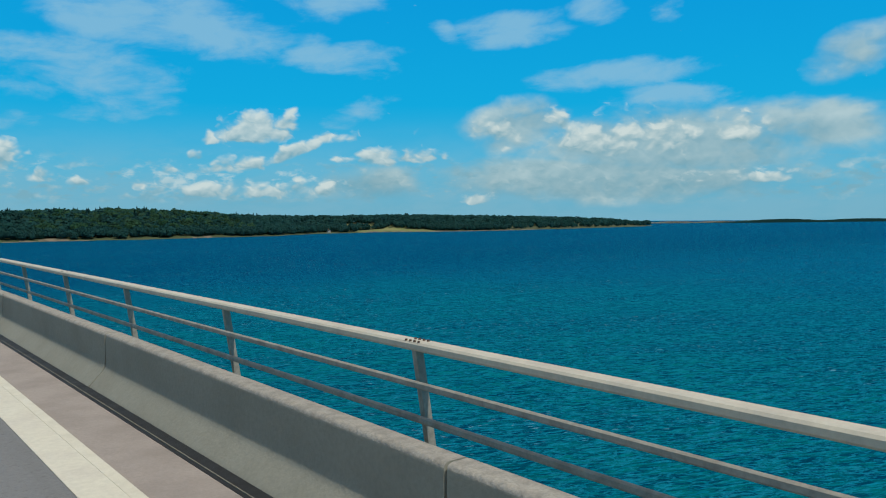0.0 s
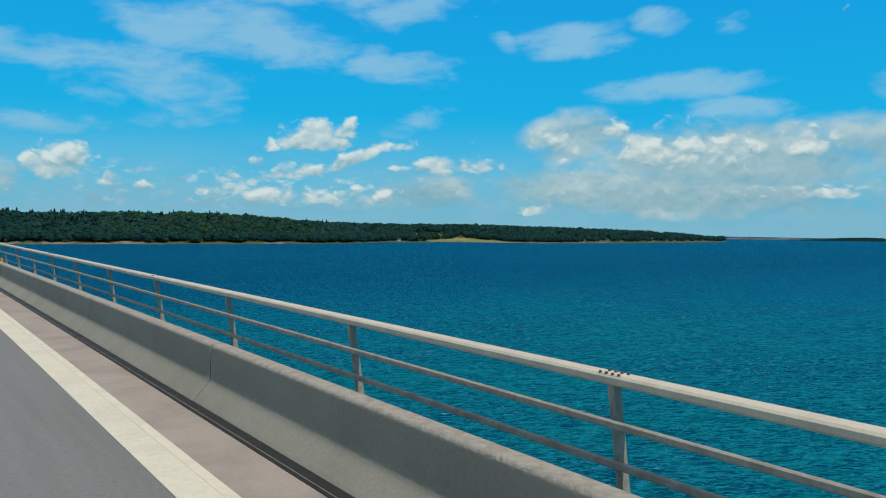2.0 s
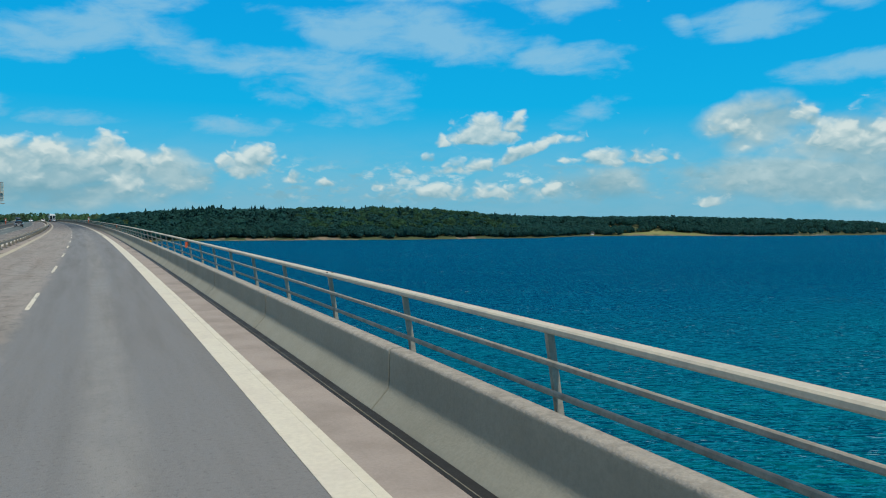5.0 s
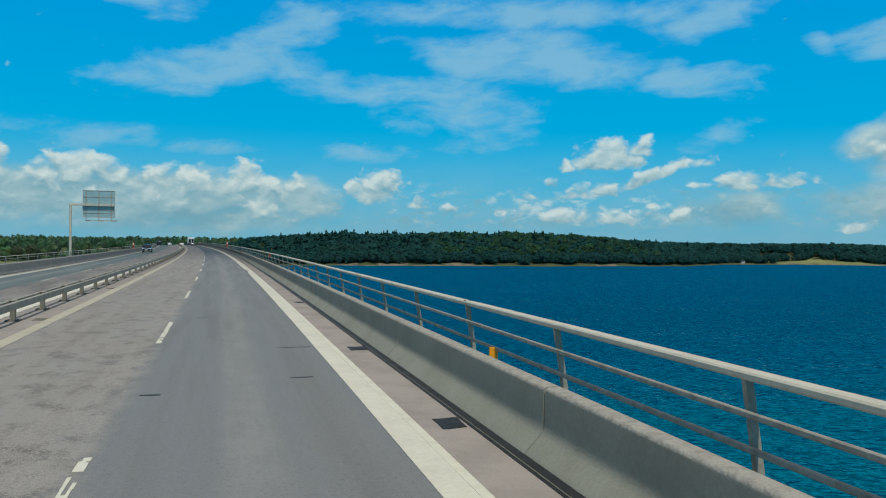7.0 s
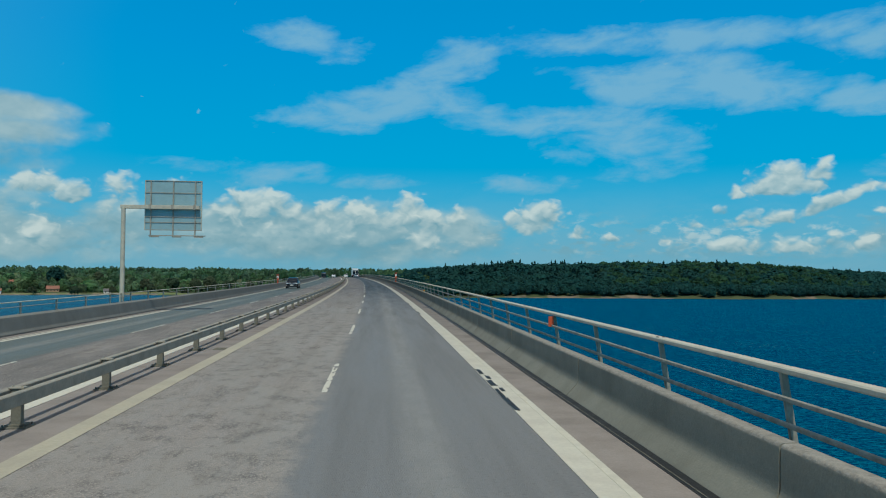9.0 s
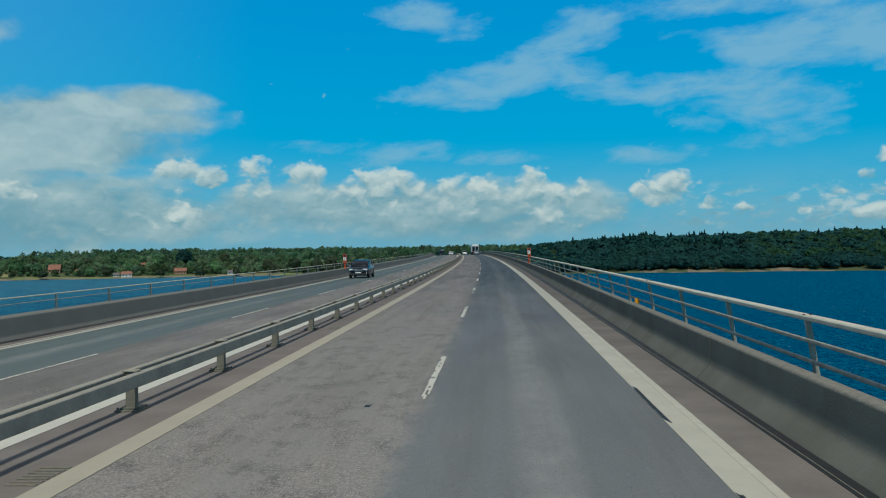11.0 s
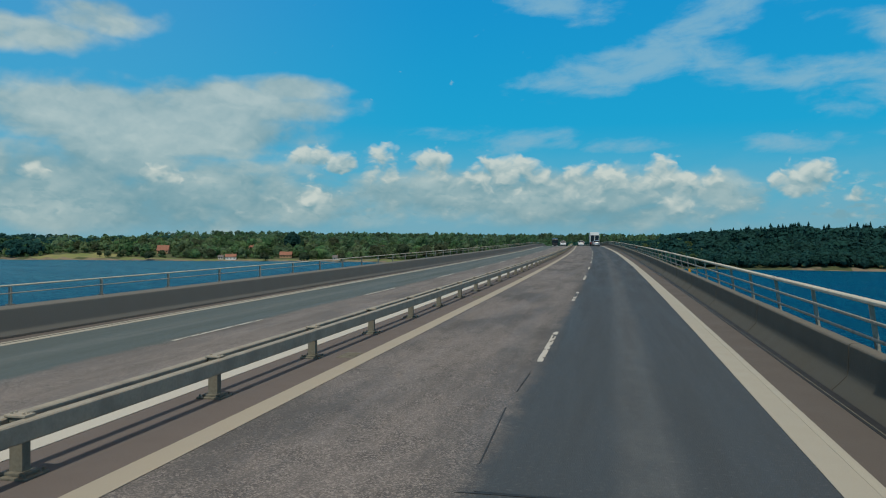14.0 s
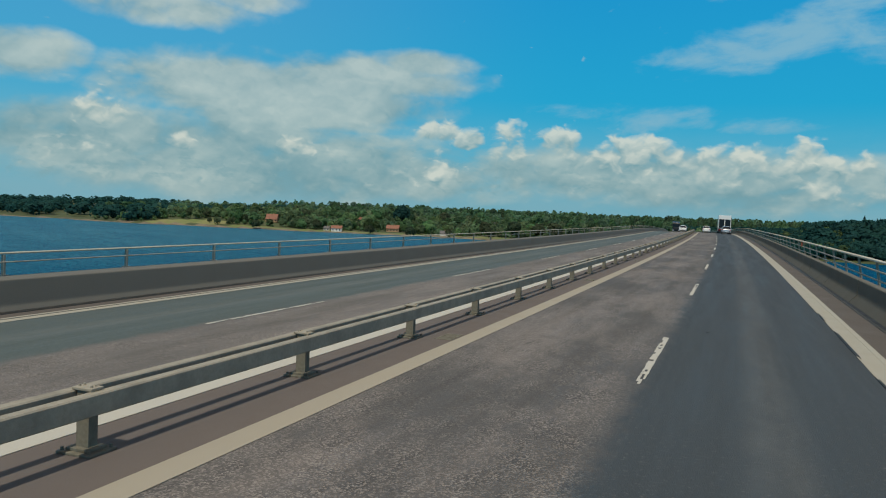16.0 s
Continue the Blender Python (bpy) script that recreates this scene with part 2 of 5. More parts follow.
banked = W.mix(W.math("MULTIPLY", BANK, 0.86), veiled, W.mix(BANK_LIFT, (0.19, 0.37, 0.44), (0.51, 0.64, 0.645)))
heap_colour = W.mix(LIFT, (0.21, 0.41, 0.49), (0.64, 0.74, 0.725))
clouded = W.mix(HEAP, banked, heap_colour)
back = W.add("ShaderNodeBackground", in_1=1.0)
W.link(clouded, back.inputs[0])
W.link(back.outputs[0], W.add("ShaderNodeOutputWorld").inputs[0])

# ---- materials ----
def material(name, colour, rough=0.7, metal=0.0, spots=0.25, scale=2.0, fine=40.0, bump=0.15, bump_scale=60.0, second=None, stretch=(1, 1, 1), island=0.0, spec=0.5, depth=0.02, vary=0.0, cloud_dim=None, leafy=0.0):
    """A surface with broad stains, fine grain and relief, in metres."""
    m = bpy.data.materials.new(name)
    m.use_nodes = True
    N = Nodes(m.node_tree)
    shader = m.node_tree.nodes["Principled BSDF"]
    obj = N.add("ShaderNodeTexCoord").outputs["Object"]
    mapping = N.add("ShaderNodeMapping")
    mapping.inputs["Scale"].default_value = stretch
    N.link(obj, mapping.inputs[0])
    at = mapping.outputs[0]
    if vary:
        info = N.add("ShaderNodeObjectInfo").outputs["Random"]
        shift = N.add("ShaderNodeVectorMath", operation="ADD")
        N.link(at, shift.inputs[0])
        N.link(N.math("MULTIPLY", info, 37.0), shift.inputs[1])
        at = shift.outputs[0]
    broad = N.noise(at, scale, 5.0, 0.6).outputs["Fac"]
    grain = N.noise(at, fine, 3.0, 0.6).outputs["Fac"]
    base = (*colour, 1)
    other = (*(second or tuple(c * 0.6 for c in colour)), 1)
    c = N.mix(N.math("MULTIPLY", N.ramp(broad, 0.38, 0.72), spots * 2), base, other)
    c = N.mix(N.ramp(grain, 0.3, 0.75, 0.0, spots), c, tuple(x * 0.55 for x in colour))
    if vary:
        c = N.mix(N.math("MULTIPLY", info, vary), c, tuple(x * 0.5 for x in colour))
    if cloud_dim:
        # cloud shade over the later stretch of the bridge, painted into the colour
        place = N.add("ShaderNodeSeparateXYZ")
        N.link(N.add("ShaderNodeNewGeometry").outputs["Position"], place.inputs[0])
        c = N.mix(N.ramp(N.math("MULTIPLY_ADD", broad, 40.0, place.outputs[1]), 205.0, 350.0), c, cloud_dim)
    if island:
        g = N.add("ShaderNodeNewGeometry").outputs["Random Per Island"]
        hs = N.add("ShaderNodeHueSaturation")
        N.link(c, hs.inputs["Color"])
        N.link(N.ramp(g, 0, 1, 1 - island, 1 + island, smooth=False), hs.inputs["Value"])
        N.link(N.ramp(N.math("FRACT", N.math("MULTIPLY", g, 17.3)), 0, 1, 0.5 - island * 0.06, 0.5 + island * 0.04, smooth=False), hs.inputs["Hue"])
        c = hs.outputs[0]
    if leafy:
        # each tree has its own green, some yellower, some greyer
        kind = N.add("ShaderNodeAttribute")
        kind.attribute_name = "tree"
        own = kind.outputs["Fac"]
        hs = N.add("ShaderNodeHueSaturation")
        N.link(c, hs.inputs["Color"])
        N.link(N.ramp(own, 0, 1, 1 - 0.8 * leafy, 1 + 0.8 * leafy, smooth=False), hs.inputs["Value"])
        N.link(N.ramp(N.math("FRACT", N.math("MULTIPLY", own, 13.7)), 0, 1, 0.5 - 0.06 * leafy, 0.5 + 0.05 * leafy, smooth=False), hs.inputs["Hue"])
        N.link(N.ramp(N.math("FRACT", N.math("MULTIPLY", own, 31.1)), 0, 1, 1 - 0.5 * leafy, 1.0, smooth=False), hs.inputs["Saturation"])
        c = hs.outputs[0]
        glow = N.add("ShaderNodeBsdfTranslucent")
        N.link(c, glow.inputs["Color"])
        both = N.add("ShaderNodeMixShader", in_0=0.5)
        N.link(shader.outputs[0], both.inputs[1])
        N.link(glow.outputs[0], both.inputs[2])
        N.link(both.outputs[0], m.node_tree.nodes["Material Output"].inputs[0])
    N.link(c, shader.inputs["Base Color"])
    N.link(N.ramp(broad, 0.3, 0.7, max(rough - 0.1, 0.03), min(rough + 0.1, 1), smooth=False), shader.inputs["Roughness"])
    shader.inputs["Metallic"].default_value = metal
    shader.inputs["Specular IOR Level"].default_value = spec
    if bump:
        b = N.add("ShaderNodeBump", in_0=bump)
        b.inputs["Distance"].default_value = depth
        N.link(N.noise(at, bump_scale, 4.0, 0.6).outputs["Fac"], b.inputs["Height"])
        N.link(b.outputs[0], shader.inputs["Normal"])
    return m


def asphalt(name, far, slow, slow_later, fast, fast_later):
    """Worn asphalt: pale aggregate showing in the fast lane, a smoother dark slow lane with a paler strip between its
    wheel tracks, reddish patches, and farther along a newer, darker slow lane with cloud dimness painted over both
    lanes."""
    m = bpy.data.materials.new(name)
    m.use_nodes = True
    N = Nodes(m.node_tree)
    shader = m.node_tree.nodes["Principled BSDF"]
    uv = N.add("ShaderNodeUVMap", uv_map="along").outputs[0]
    sep = N.add("ShaderNodeSeparateXYZ")
    N.link(uv, sep.inputs[0])
    lat, run = sep.outputs[0], sep.outputs[1]
    if far:
        lat = N.math("SUBTRACT", 2 * -5.83, lat)
    long = N.xyz(lat, N.math("MULTIPLY", run, 0.05), 0.0)
    streak = N.noise(long, 1.6, 4.0, 0.6).outputs["Fac"]
    patch = N.noise(N.xyz(lat, N.math("MULTIPLY", run, 0.30), 3.0), 0.6, 5.0, 0.62).outputs["Fac"]
    mottle = N.noise(N.xyz(lat, N.math("MULTIPLY", run, 0.6), 9.0), 2.2, 5.0, 0.7).outputs["Fac"]
    grain = N.noise(uv, 16.0, 4.0, 0.8).outputs["Fac"]
    stone = N.add("ShaderNodeTexVoronoi")
    N.link(uv, stone.inputs["Vector"])
    stone.inputs["Scale"].default_value = 55.0
    # newer slow-lane surface, plus cloud shade painted into both lanes
    newer_dim = N.ramp(N.math("MULTIPLY_ADD", patch, 60.0, run), 270.0, 380.0)
    s = N.mix(newer_dim, (*slow, 1), (*slow_later, 1))
    f = N.mix(newer_dim, (*fast, 1), (*fast_later, 1))
    lane = N.ramp(N.math("MULTIPLY_ADD", N.math("SUBTRACT", mottle, 0.5), 0.8, lat), -1.58, -1.15)
    middle = N.ramp(N.math("ABSOLUTE", N.math("SUBTRACT", N.math("MULTIPLY_ADD", N.math("SUBTRACT", streak, 0.5), 0.35, lat), 0.40)), 0.50, 0.14, 0.0, 0.62)
    s = N.mix(N.math("MULTIPLY", N.math("MULTIPLY", middle, N.ramp(newer_dim, 0.0, 1.0, 1.0, 0.25)), N.ramp(mottle, 0.3, 0.65, 1.0, 0.45)), s, (0.265, 0.258, 0.243))
    worn = N.math("MULTIPLY", N.ramp(patch, 0.40, 0.62), N.ramp(N.math("ABSOLUTE", N.math("ADD", lat, 3.2)), 1.7, 0.7, 0.35, 1.0))
    f = N.mix(N.math("MULTIPLY", worn, 0.7), f, N.mix(newer_dim, (0.225, 0.195, 0.175), (0.165, 0.143, 0.133)))
    f = N.mix(N.ramp(mottle, 0.45, 0.68, 0.0, 0.6), f, tuple(x * 0.5 for x in fast_later))
    speck = N.math("MULTIPLY", N.ramp(stone.outputs["Color"], 0.45, 0.85), N.ramp(N.math("MULTIPLY_ADD", mottle, 0.6, patch), 0.62, 0.9, 0.1, 0.85))
    f = N.mix(speck, f, N.mix(newer_dim, (0.37, 0.325, 0.285), (0.30, 0.265, 0.24)))
    c = N.mix(lane, f, s)
    c = N.mix(N.ramp(streak, 0.46, 0.7, 0.0, 0.14), c, tuple(x * 0.62 for x in slow_later))
    c = N.mix(N.ramp(grain, 0.52, 0.72, 0.0, 0.5), c, (0.045, 0.043, 0.042))
    c = N.mix(N.ramp(grain, 0.46, 0.28, 0.0, 0.25), c, (0.33, 0.31, 0.29))
    N.link(c, shader.inputs["Base Color"])
    N.link(N.ramp(streak, 0.3, 0.7, 0.6, 0.85, smooth=False), shader.inputs["Roughness"])
    shader.inputs["Specular IOR Level"].default_value = 0.3
    b = N.add("ShaderNodeBump", in_0=0.5)
    b.inputs["Distance"].default_value = 0.012
    N.link(N.math("ADD", stone.outputs["Distance"], grain), b.inputs["Height"])
    N.link(b.outputs[0], shader.inputs["Normal"])
    return m


def sea_material():
    """Wind-ruffled sound, greener over the shallows by the bridge, bluer farther out."""
    m = bpy.data.materials.new("sea water")
    m.use_nodes = True
    N = Nodes(m.node_tree)
    shader = m.node_tree.nodes["Principled BSDF"]
    at = N.add("ShaderNodeTexCoord").outputs["Object"]
    sep = N.add("ShaderNodeSeparateXYZ")
    N.link(at, sep.inputs[0])
    # crests run across the wind, which blows from ahead and to the right
    wx, wy = math.sin(radians(22)), math.cos(radians(22))
    crest = N.math("MULTIPLY_ADD", sep.outputs[0], wy, N.math("MULTIPLY", sep.outputs[1], -wx))
    down = N.math("MULTIPLY_ADD", sep.outputs[0], wx, N.math("MULTIPLY", sep.outputs[1], wy))
    ripple = N.xyz(N.math("MULTIPLY", crest, 0.32), down, 0.0)
    broad = N.noise(at, 0.012, 4.0, 0.6).outputs["Fac"]
    gust = N.noise(ripple, 0.03, 4.0, 0.6).outputs["Fac"]
    wave = N.noise(ripple, 0.8, 6.0, 0.72, 0.3).outputs["Fac"]
    chop = N.noise(ripple, 2.0, 4.0, 0.65, 0.3).outputs["Fac"]
    out = N.math("ABSOLUTE", N.math("ADD", sep.outputs[0], 6.0))
    shallow = N.ramp(N.math("MULTIPLY_ADD", broad, 200.0, out), 160.0, 560.0, 1.0, 0.0)
    shallow = N.math("MULTIPLY", shallow, N.ramp(N.math("MULTIPLY_ADD", broad, 120.0, sep.outputs[1]), 240.0, 420.0, 1.0, 0.0))
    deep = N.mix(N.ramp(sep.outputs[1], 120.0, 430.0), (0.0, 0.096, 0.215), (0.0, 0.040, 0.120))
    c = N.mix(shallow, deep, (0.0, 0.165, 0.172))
    # reflection of the bright western clouds, put into a paler body colour
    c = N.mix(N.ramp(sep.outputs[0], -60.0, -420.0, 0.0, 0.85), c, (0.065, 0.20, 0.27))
    c = N.mix(N.ramp(gust, 0.35, 0.65, 0.0, 0.45), c, (0.0, 0.045, 0.125))
    crest_fade = N.ramp(sep.outputs[1], 180.0, 480.0, 1.0, 0.6)
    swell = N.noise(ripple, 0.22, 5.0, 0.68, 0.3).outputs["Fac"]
    # ripple light painted in: darker troughs, brighter crests and thin glint lines
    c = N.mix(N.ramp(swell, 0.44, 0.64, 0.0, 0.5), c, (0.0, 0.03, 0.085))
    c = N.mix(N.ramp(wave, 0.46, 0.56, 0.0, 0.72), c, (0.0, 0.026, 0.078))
    c = N.mix(N.math("MULTIPLY", crest_fade, N.ramp(chop, 0.52, 0.58, 0.0, 0.7)), c, (0.0, 0.22, 0.32))
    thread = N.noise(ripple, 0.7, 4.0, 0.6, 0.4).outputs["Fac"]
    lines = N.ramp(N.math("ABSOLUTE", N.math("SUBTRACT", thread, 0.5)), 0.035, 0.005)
    c = N.mix(N.math("MULTIPLY", lines, N.math("MULTIPLY", crest_fade, 0.75)), c, (0.01, 0.25, 0.37))
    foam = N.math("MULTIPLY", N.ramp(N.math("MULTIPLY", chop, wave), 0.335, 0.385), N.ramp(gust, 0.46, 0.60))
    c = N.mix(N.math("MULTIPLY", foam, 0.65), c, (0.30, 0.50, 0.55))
    b = N.add("ShaderNodeBump", in_0=1.0)
    b.inputs["Distance"].default_value = 1.2
    N.link(N.math("MULTIPLY_ADD", chop, 0.3, wave), b.inputs["Height"])
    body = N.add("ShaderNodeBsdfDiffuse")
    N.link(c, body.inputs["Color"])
    N.link(b.outputs[0], body.inputs["Normal"])
    sheen = N.add("ShaderNodeBsdfGlossy")
    # sheen tint turns neutral westward to strengthen that cloud reflection
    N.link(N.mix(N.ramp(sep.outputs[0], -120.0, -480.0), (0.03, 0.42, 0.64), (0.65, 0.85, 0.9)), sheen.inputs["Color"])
    sheen.inputs["Roughness"].default_value = 0.25
    N.link(b.outputs[0], sheen.inputs["Normal"])
    fres = N.add("ShaderNodeFresnel")
    fres.inputs["IOR"].default_value = 1.33
    N.link(b.outputs[0], fres.inputs["Normal"])
    both = N.add("ShaderNodeMixShader")
    N.link(N.math("MINIMUM", N.math("MULTIPLY", fres.outputs[0], 0.6), 0.28), both.inputs[0])
    N.link(body.outputs[0], both.inputs[1])
    N.link(sheen.outputs[0], both.inputs[2])
    N.link(both.outputs[0], m.node_tree.nodes["Material Output"].inputs[0])
    m.node_tree.nodes.remove(shader)
    return m


SEA = sea_material()
ASPHALT = asphalt("grey asphalt", False, (0.178, 0.178, 0.178), (0.045, 0.055, 0.064), (0.268, 0.246, 0.222), (0.082, 0.077, 0.075))
ASPHALT_FAR = asphalt("bluish asphalt", True, (0.112, 0.134, 0.131), (0.076, 0.098, 0.097), (0.15, 0.135, 0.125), (0.12, 0.108, 0.10))
# each closing colour is the surface dimmed by cloud on the later stretch
SHOULDER = material("reddish shoulder asphalt", (0.33, 0.285, 0.255), 0.85, spots=0.3, scale=0.8, fine=25, bump=0.3, cloud_dim=(0.090, 0.077, 0.068))
VERGE = material("reddish asphalt of the central strip", (0.33, 0.285, 0.255), 0.85, spots=0.3, scale=0.8, fine=25, bump=0.3, cloud_dim=(0.122, 0.100, 0.090))
PAINT = material("worn white road paint", (0.64, 0.60, 0.49), 0.7, spots=0.25, scale=1.2, fine=14, bump=0.2, second=(0.5, 0.46, 0.41), cloud_dim=(0.46, 0.44, 0.39))
PAINT_EDGE = material("white edge line paint", (0.62, 0.585, 0.48), 0.7, spots=0.25, scale=1.2, fine=14, bump=0.2, second=(0.5, 0.46, 0.41), cloud_dim=(0.34, 0.32, 0.265))
PAINT_OLD = material("dirty yellowed road paint", (0.46, 0.415, 0.31), 0.75, spots=0.35, scale=0.9, fine=14, bump=0.25, second=(0.36, 0.33, 0.265), cloud_dim=(0.33, 0.295, 0.235))
PAINT_RIB = material("raised white ribbed paint", (0.64, 0.60, 0.49), 0.6, spots=0.15, scale=3, fine=30, bump=0.3, cloud_dim=(0.36, 0.34, 0.28))
CONCRETE = material("weathered concrete", (0.285, 0.275, 0.222), 0.88, spots=0.3, scale=0.7, fine=18, bump=0.35, bump_scale=30, second=(0.22, 0.212, 0.168), vary=0.15, cloud_dim=(0.068, 0.064, 0.052))
CONCRETE_WEST = material("pale grey parapet concrete", (0.24, 0.235, 0.21), 0.88, spots=0.3, scale=0.7, fine=18, bump=0.35, bump_scale=30, second=(0.17, 0.165, 0.15), vary=0.2, cloud_dim=(0.125, 0.12, 0.106))
CONCRETE_TOP = material("rough washed concrete", (0.38, 0.35, 0.30), 0.92, spots=0.5, scale=9, fine=45, bump=0.8, bump_scale=25, second=(0.24, 0.22, 0.19), vary=0.2, cloud_dim=(0.125, 0.115, 0.094))
SEAL = material("black joint sealant", (0.016, 0.017, 0.018), 0.6, spots=0.3)
GALV = material("galvanised steel", (0.53, 0.485, 0.385), 0.62, 0.0, spots=0.25, scale=3, fine=25, bump=0.1, second=(0.33, 0.31, 0.27))
GALV_DARK = material("dull galvanised steel post", (0.36, 0.335, 0.28), 0.65, 0.0, spots=0.4, scale=6, fine=25, bump=0.15, second=(0.2, 0.18, 0.15))
GUARD = material("grey guard rail steel", (0.33, 0.295, 0.235), 0.7, 0.0, spots=0.35, scale=2, fine=20, bump=0.15, second=(0.20, 0.185, 0.155))
GUARD_POST = material("stained guard rail post", (0.19, 0.175, 0.135), 0.75, spots=0.4, scale=5, fine=20, bump=0.2, second=(0.11, 0.10, 0.075))
BOLT = material("rusty bolts", (0.11, 0.075, 0.055), 0.8, 0.3)
ORANGE = material("orange painted steel", (0.55, 0.085, 0.025), 0.5, spots=0.15, bump=0.05)
ORANGE_DULL = material("dull brownish orange steel", (0.26, 0.07, 0.04), 0.6, spots=0.3, bump=0.05)
AMBER = material("amber reflector plate", (0.85, 0.33, 0.01), 0.4, spots=0.1, bump=0.02)
# blue of the reflected sky is put into the aluminium's base colour
SIGN_BACK = material("aluminium sign back with sky tint", (0.30, 0.45, 0.48), 0.5, 0.2, spots=0.15, scale=1.5)
WHITE = material("white sign face", (0.8, 0.8, 0.78), 0.5, spots=0.08)
BLACK = material("black paint", (0.02, 0.02, 0.022), 0.45, spots=0.1)
SOIL = material("woodland soil and grass", (0.07, 0.09, 0.03), 0.95, spots=0.45, scale=0.03, fine=0.6, bump=0.3, bump_scale=1.0, second=(0.04, 0.055, 0.025))
SAND = material("beach sand and stones", (0.22, 0.175, 0.12), 0.95, spots=0.5, scale=0.09, fine=1.0, bump=0.2, second=(0.045, 0.065, 0.035))
STRAW = material("ripe meadow", (0.23, 0.22, 0.085), 0.95, spots=0.4, scale=0.04, fine=0.7, second=(0.12, 0.18, 0.05))
GRASS = material("green pasture", (0.14, 0.175, 0.055), 0.95, spots=0.4, scale=0.03, fine=0.7, second=(0.20, 0.19, 0.07))
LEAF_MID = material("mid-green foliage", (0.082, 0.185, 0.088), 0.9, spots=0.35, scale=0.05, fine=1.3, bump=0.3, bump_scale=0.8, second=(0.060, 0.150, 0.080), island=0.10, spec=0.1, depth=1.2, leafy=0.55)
# teal base: blue haze over the distant woods is put into the colour
LEAF_HAZED = material("broadleaf foliage tinted with haze", (0.021, 0.090, 0.084), 0.9, spots=0.3, scale=0.05, fine=1.2, bump=0.15, bump_scale=0.8, second=(0.028, 0.100, 0.080), island=0.05, spec=0.1, depth=1.2, leafy=0.16)
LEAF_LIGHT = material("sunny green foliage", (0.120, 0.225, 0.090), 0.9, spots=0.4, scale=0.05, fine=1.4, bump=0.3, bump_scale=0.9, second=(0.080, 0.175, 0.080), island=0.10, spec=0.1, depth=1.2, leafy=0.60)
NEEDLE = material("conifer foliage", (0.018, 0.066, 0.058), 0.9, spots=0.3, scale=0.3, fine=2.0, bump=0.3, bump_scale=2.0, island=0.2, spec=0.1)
# brighter leaf colour: the hillside's patch of sunlight is painted in
LEAF_SUNLIT = material("foliage with sunlight painted in", (0.042, 0.115, 0.058), 0.9, spots=0.3, scale=0.05, fine=1.3, bump=0.3, bump_scale=0.8, second=(0.032, 0.105, 0.068), island=0.10, spec=0.1, depth=1.2, leafy=0.25)
BARK = material("bark", (0.10, 0.075, 0.055), 0.95, spots=0.4, scale=2, fine=12, bump=0.6)
ROOF_RED = material("red tiled roof", (0.30, 0.13, 0.085), 0.85, spots=0.4, scale=0.6, fine=4)
ROOF_GREY = material("grey slate roof", (0.14, 0.13, 0.13), 0.8, spots=0.3, scale=0.6, fine=4)
PLASTER = material("white plaster", (0.72, 0.70, 0.65), 0.9, spots=0.12, scale=0.6)
BRICKWORK = material("ochre brick wall", (0.42, 0.27, 0.16), 0.9, spots=0.25, scale=1.0, fine=6)
GLASS = material("dark window glass", (0.010, 0.014, 0.02), 0.06, spots=0.0, bump=0, spec=0.3)
CAR_BLACK = material("black car paint", (0.007, 0.010, 0.015), 0.15, 0.0, spots=0.05, bump=0, spec=0.4)
CAR_WHITE = material("white vehicle paint", (0.75, 0.76, 0.76), 0.3, spots=0.06, bump=0)
CAR_SILVER = material("silver car paint", (0.45, 0.47, 0.5), 0.3, 0.6, spots=0.05, bump=0)
RIM = material("dark alloy", (0.10, 0.105, 0.11), 0.4, 0.6, spots=0.1, bump=0)
RUBBER = material("tyre rubber", (0.02, 0.02, 0.02), 0.85, spots=0.2)
LAMP_GLASS = material("headlight glass", (0.7, 0.72, 0.75), 0.12, spots=0.0, bump=0)
RED_LAMP = material("red tail lamp", (0.5, 0.02, 0.02), 0.2, spots=0.0, bump=0)

# ---- the bridge's line: an arc of 4880 m radius to the left ----
KAPPA = 1 / 4880.0
S0, S1 = -80.0, 1085.0      # where the bridge begins and ends
S2 = 1500.0                 # where the road is lost among the trees
SEA_Z = -25.2


CREST, CREST_R, FALL = 540.0, 4000.0, 0.016    # the deck is level as far as its crest, then runs down to the shore


def grade(s):
    """Height of the deck's line and its slope."""
    bend = CREST_R * FALL
    if s < CREST:
        return 0.0, 0.0
    if s < CREST + bend:
        return -(s - CREST) ** 2 / (2 * CREST_R), -(s - CREST) / CREST_R
    return -bend * FALL / 2 - FALL * (s - CREST - bend), -FALL


def on(s, lat, z=0.0):
    th = KAPPA * s
    return Vector((-KAPPA * s * s / 2 + lat * math.cos(th), s - KAPPA ** 2 * s ** 3 / 6 + lat * math.sin(th), z + grade(s)[0]))


def stand(s, lat, z=0.0, turn=0.0):
    p = on(s, lat, z)
    return Matrix.Translation(p) @ Euler((0, 0, KAPPA * s)).to_matrix().to_4x4() @ Euler((math.atan(grade(s)[1]), 0, 0)).to_matrix().to_4x4() @ Euler((0, 0, turn)).to_matrix().to_4x4()


MEDIAN = -5.83


def mirrored(lat):
    return 2 * MEDIAN - lat


def deck(lat):
    """Height of the road surface: the far carriageway falls away by 2.5 percent."""
    return 0.0 if lat > MEDIAN else -0.025 * (MEDIAN - lat)


def link(name, mesh, mat, parent=None, label=""):
    ob = new(name, mesh)
    if mat is not None and not mesh.materials:
        mesh.materials.append(mat)
    if parent is not None:
        ob.parent = parent
    if label:
        ob["label"] = label
    return ob


